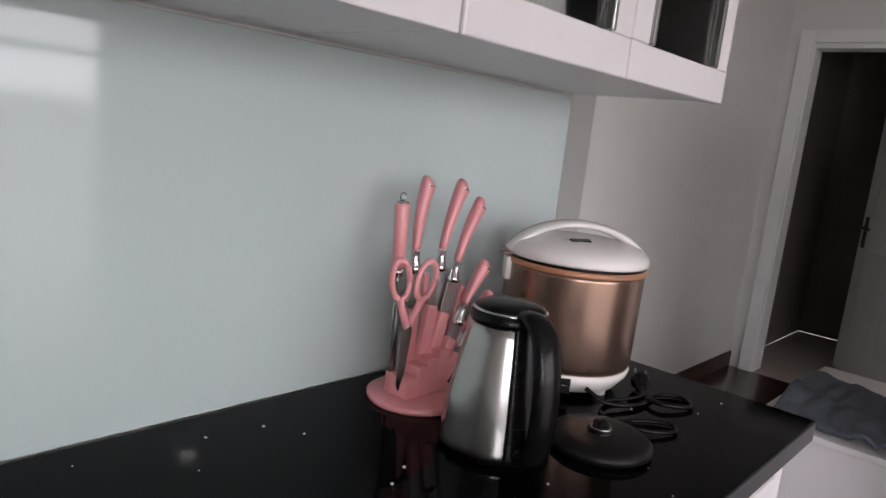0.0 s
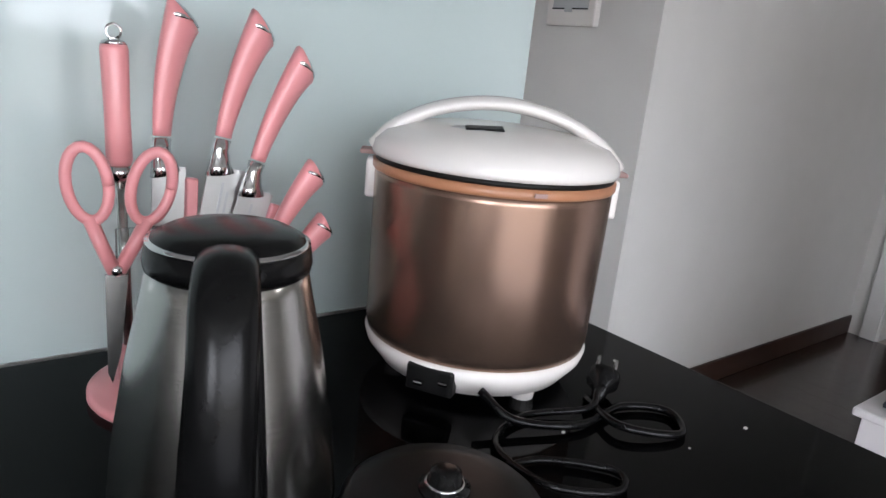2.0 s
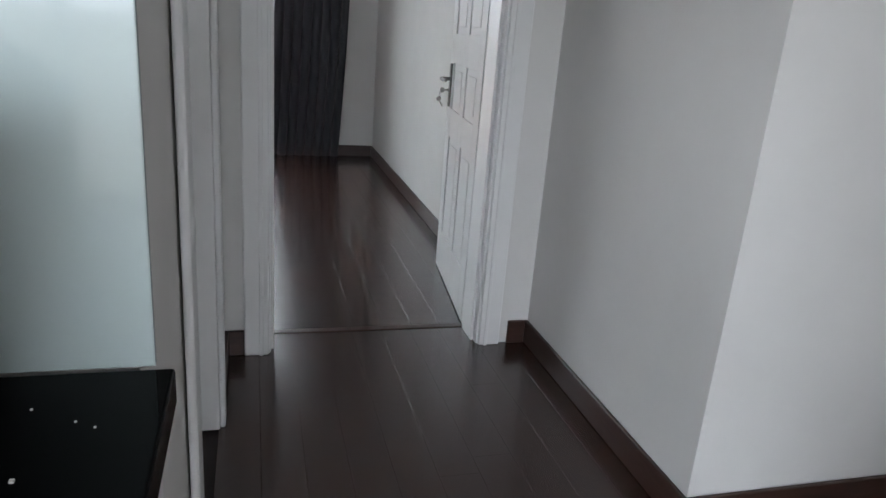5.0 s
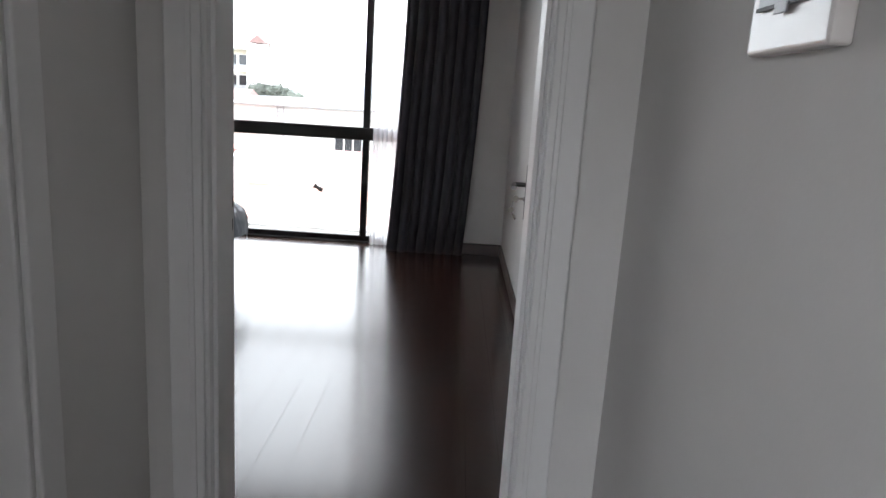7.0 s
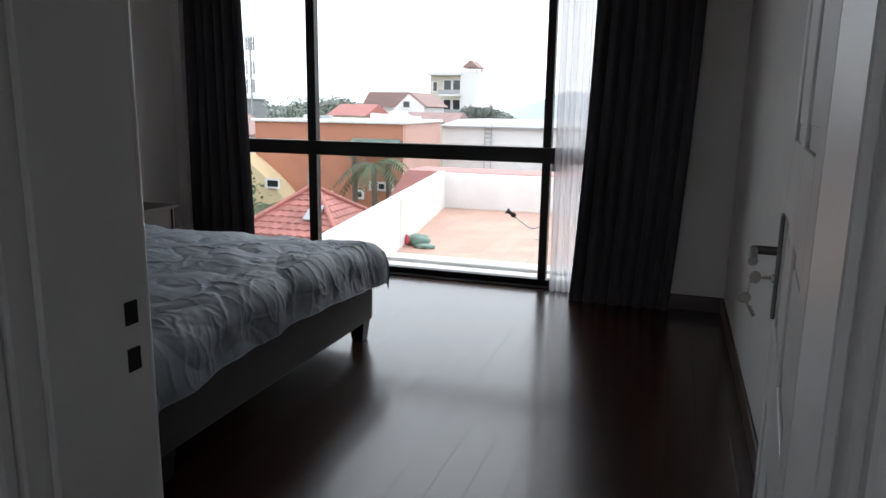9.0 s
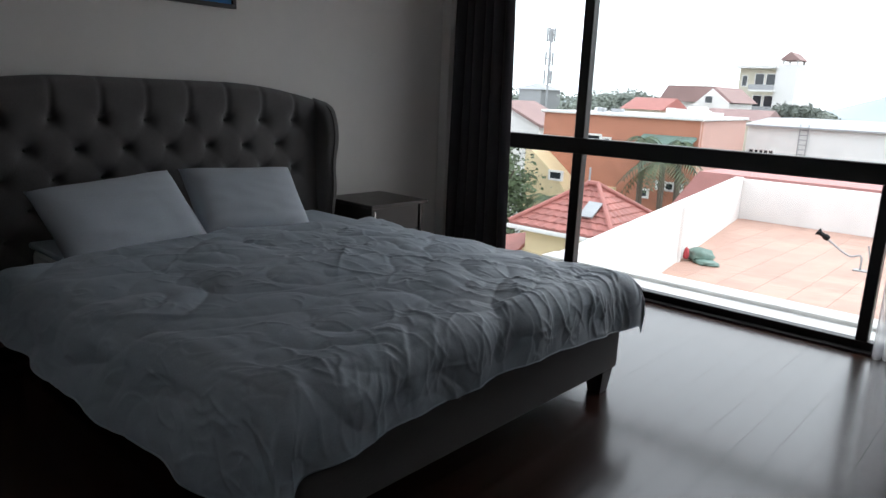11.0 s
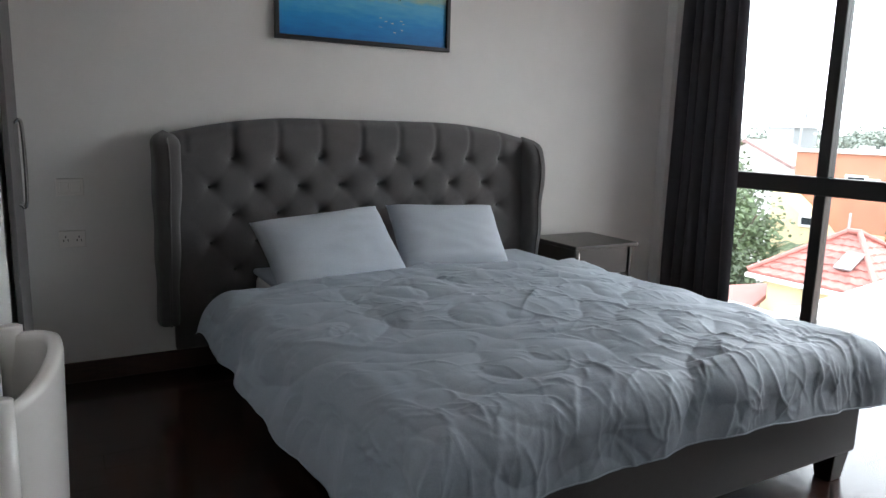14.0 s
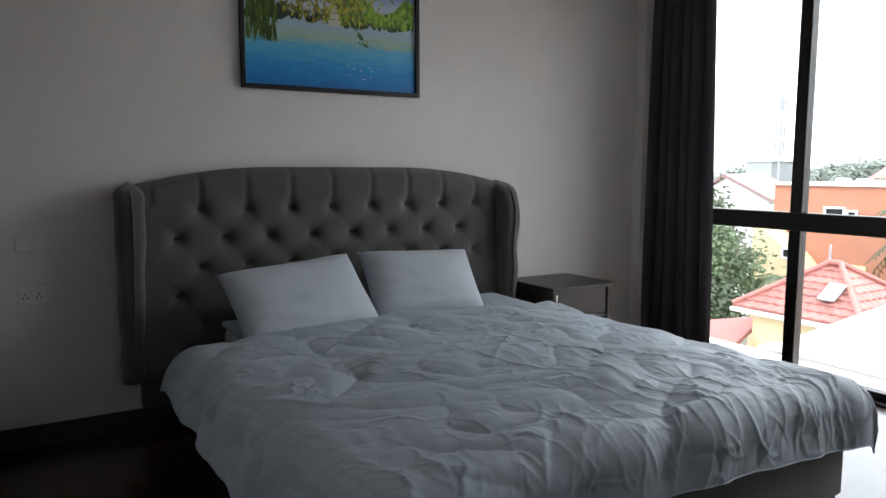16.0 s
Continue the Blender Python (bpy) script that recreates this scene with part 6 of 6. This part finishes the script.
def palm(x, y, z0, top, size, seed):
    r = random.Random(seed)
    p = thing("palm_tree", "palm tree with drooping fronds between the houses", "palm", (x, y, z0), "palms")
    part("trunk", tube([(x, y, z0), (x + 0.1, y, (z0 + top) / 2), (x, y, top)], 0.14, 8, 1.0, [0.2, 0.15, 0.12]), BARK, p)
    for i in range(14):
        a = i * 2.4 + r.uniform(-0.2, 0.2)
        rise = r.uniform(0.1, 0.75)
        bm = bmesh.new()
        n = 16
        pts = []
        for k in range(n + 1):
            t = k / n
            d = size * t
            pts.append(Vector((x + math.cos(a) * d * 0.9, y + math.sin(a) * d * 0.9, top + size * (rise * t - 0.9 * t * t))))
        for k in range(1, n + 1):
            d = (pts[k] - pts[k - 1]).normalized()
            sd = d.cross(Vector((0, 0, 1))).normalized()
            ln = size * 0.30 * math.sin(math.pi * (0.12 + 0.8 * k / n))
            for s in (-1, 1):
                tip = pts[k] + sd * s * ln + d * ln * 0.5 + Vector((0, 0, -ln * 0.45))
                w = d * size * 0.02
                bm.faces.new([bm.verts.new(v) for v in (pts[k] - w, pts[k] + w, tip)])
        join(bm, tube(pts, 0.015, 4))
        part("frond", bm, LEAF, p, "green palm frond")


palm(-11.8, 29.5, -9, -1.15, 2.0, 1)
palm(-13.3, 30.6, -9, -0.3, 0.9, 2)
palm(-11.6, 30.6, -9, -0.35, 0.8, 5)
palm(-14.4, 25.0, -9, -2.6, 1.5, 3)

# ---- terrace tiles and floor planks ----


def plank_mesh(x0, x1, y0, y1, z0, z1, e=0.0004):
    v = [(x0, y0, z0), (x1, y0, z0), (x1, y1, z0), (x0, y1, z0), (x0, y0, z1 - e), (x1, y0, z1 - e), (x1, y1, z1 - e), (x0, y1, z1 - e), (x0 + e, y0 + e, z1), (x1 - e, y0 + e, z1), (x1 - e, y1 - e, z1), (x0 + e, y1 - e, z1)]
    f = [(0, 1, 5, 4), (1, 2, 6, 5), (2, 3, 7, 6), (3, 0, 4, 7), (4, 5, 9, 8), (5, 6, 10, 9), (6, 7, 11, 10), (7, 4, 8, 11), (8, 9, 10, 11)]
    return v, f


def lay(name, material, parent, x0, x1, y0, y1, width, length, z0, z1, gap, seed, joined=False):
    r = random.Random(seed)
    allv, allf = [], []
    x = x0
    while x < x1 - 0.01:
        xe = min(x + width, x1)
        y = y0 - r.random() * length
        while y < y1:
            a, b = max(y, y0), min(y + length, y1)
            if b - a > 0.02:
                v, f = plank_mesh(x + gap, xe - gap, a + gap, b - gap, z0, z1)
                if joined:
                    o = len(allv)
                    allv += v
                    allf += [tuple(i + o for i in q) for q in f]
                else:
                    me = bpy.data.meshes.new(name)
                    me.from_pydata(v, [], f)
                    me.materials.append(material)
                    ob = new(name, me)
                    ob.parent = parent
                    ob.matrix_parent_inverse = parent.matrix_basis.inverted()
            y += length
        x = xe
    if joined:
        me = bpy.data.meshes.new(name + "s")
        me.from_pydata(allv, [], allf)
        me.materials.append(material)
        ob = new(name + "s", me)
        ob.parent = parent
        ob.matrix_parent_inverse = parent.matrix_basis.inverted()
        tagged(ob, kind="stuff")


floor_ob = bpy.data.objects["floor"]
lay("plank", PLANK, floor_ob, LX, RX, DY1, 6.2, 0.125, 1.2, -0.0118, 0.0, 0.0002, 1)
lay("plank", PLANK, floor_ob, GX, RX, 0.65, DY1 - 0.001, 0.125, 1.2, -0.0118, 0.0, 0.0002, 2)
lay("living_plank", PLANK, floor_ob, -3.2, 3.36, -4.06, 0.649, 0.125, 1.2, -0.0118, 0.0, 0.0003, 3, True)
lay("tile", TERRA, terr, -3.83, 6.1, 6.95, 15.5, 0.4, 0.4, -0.818, -0.80, 0.002, 4, True)
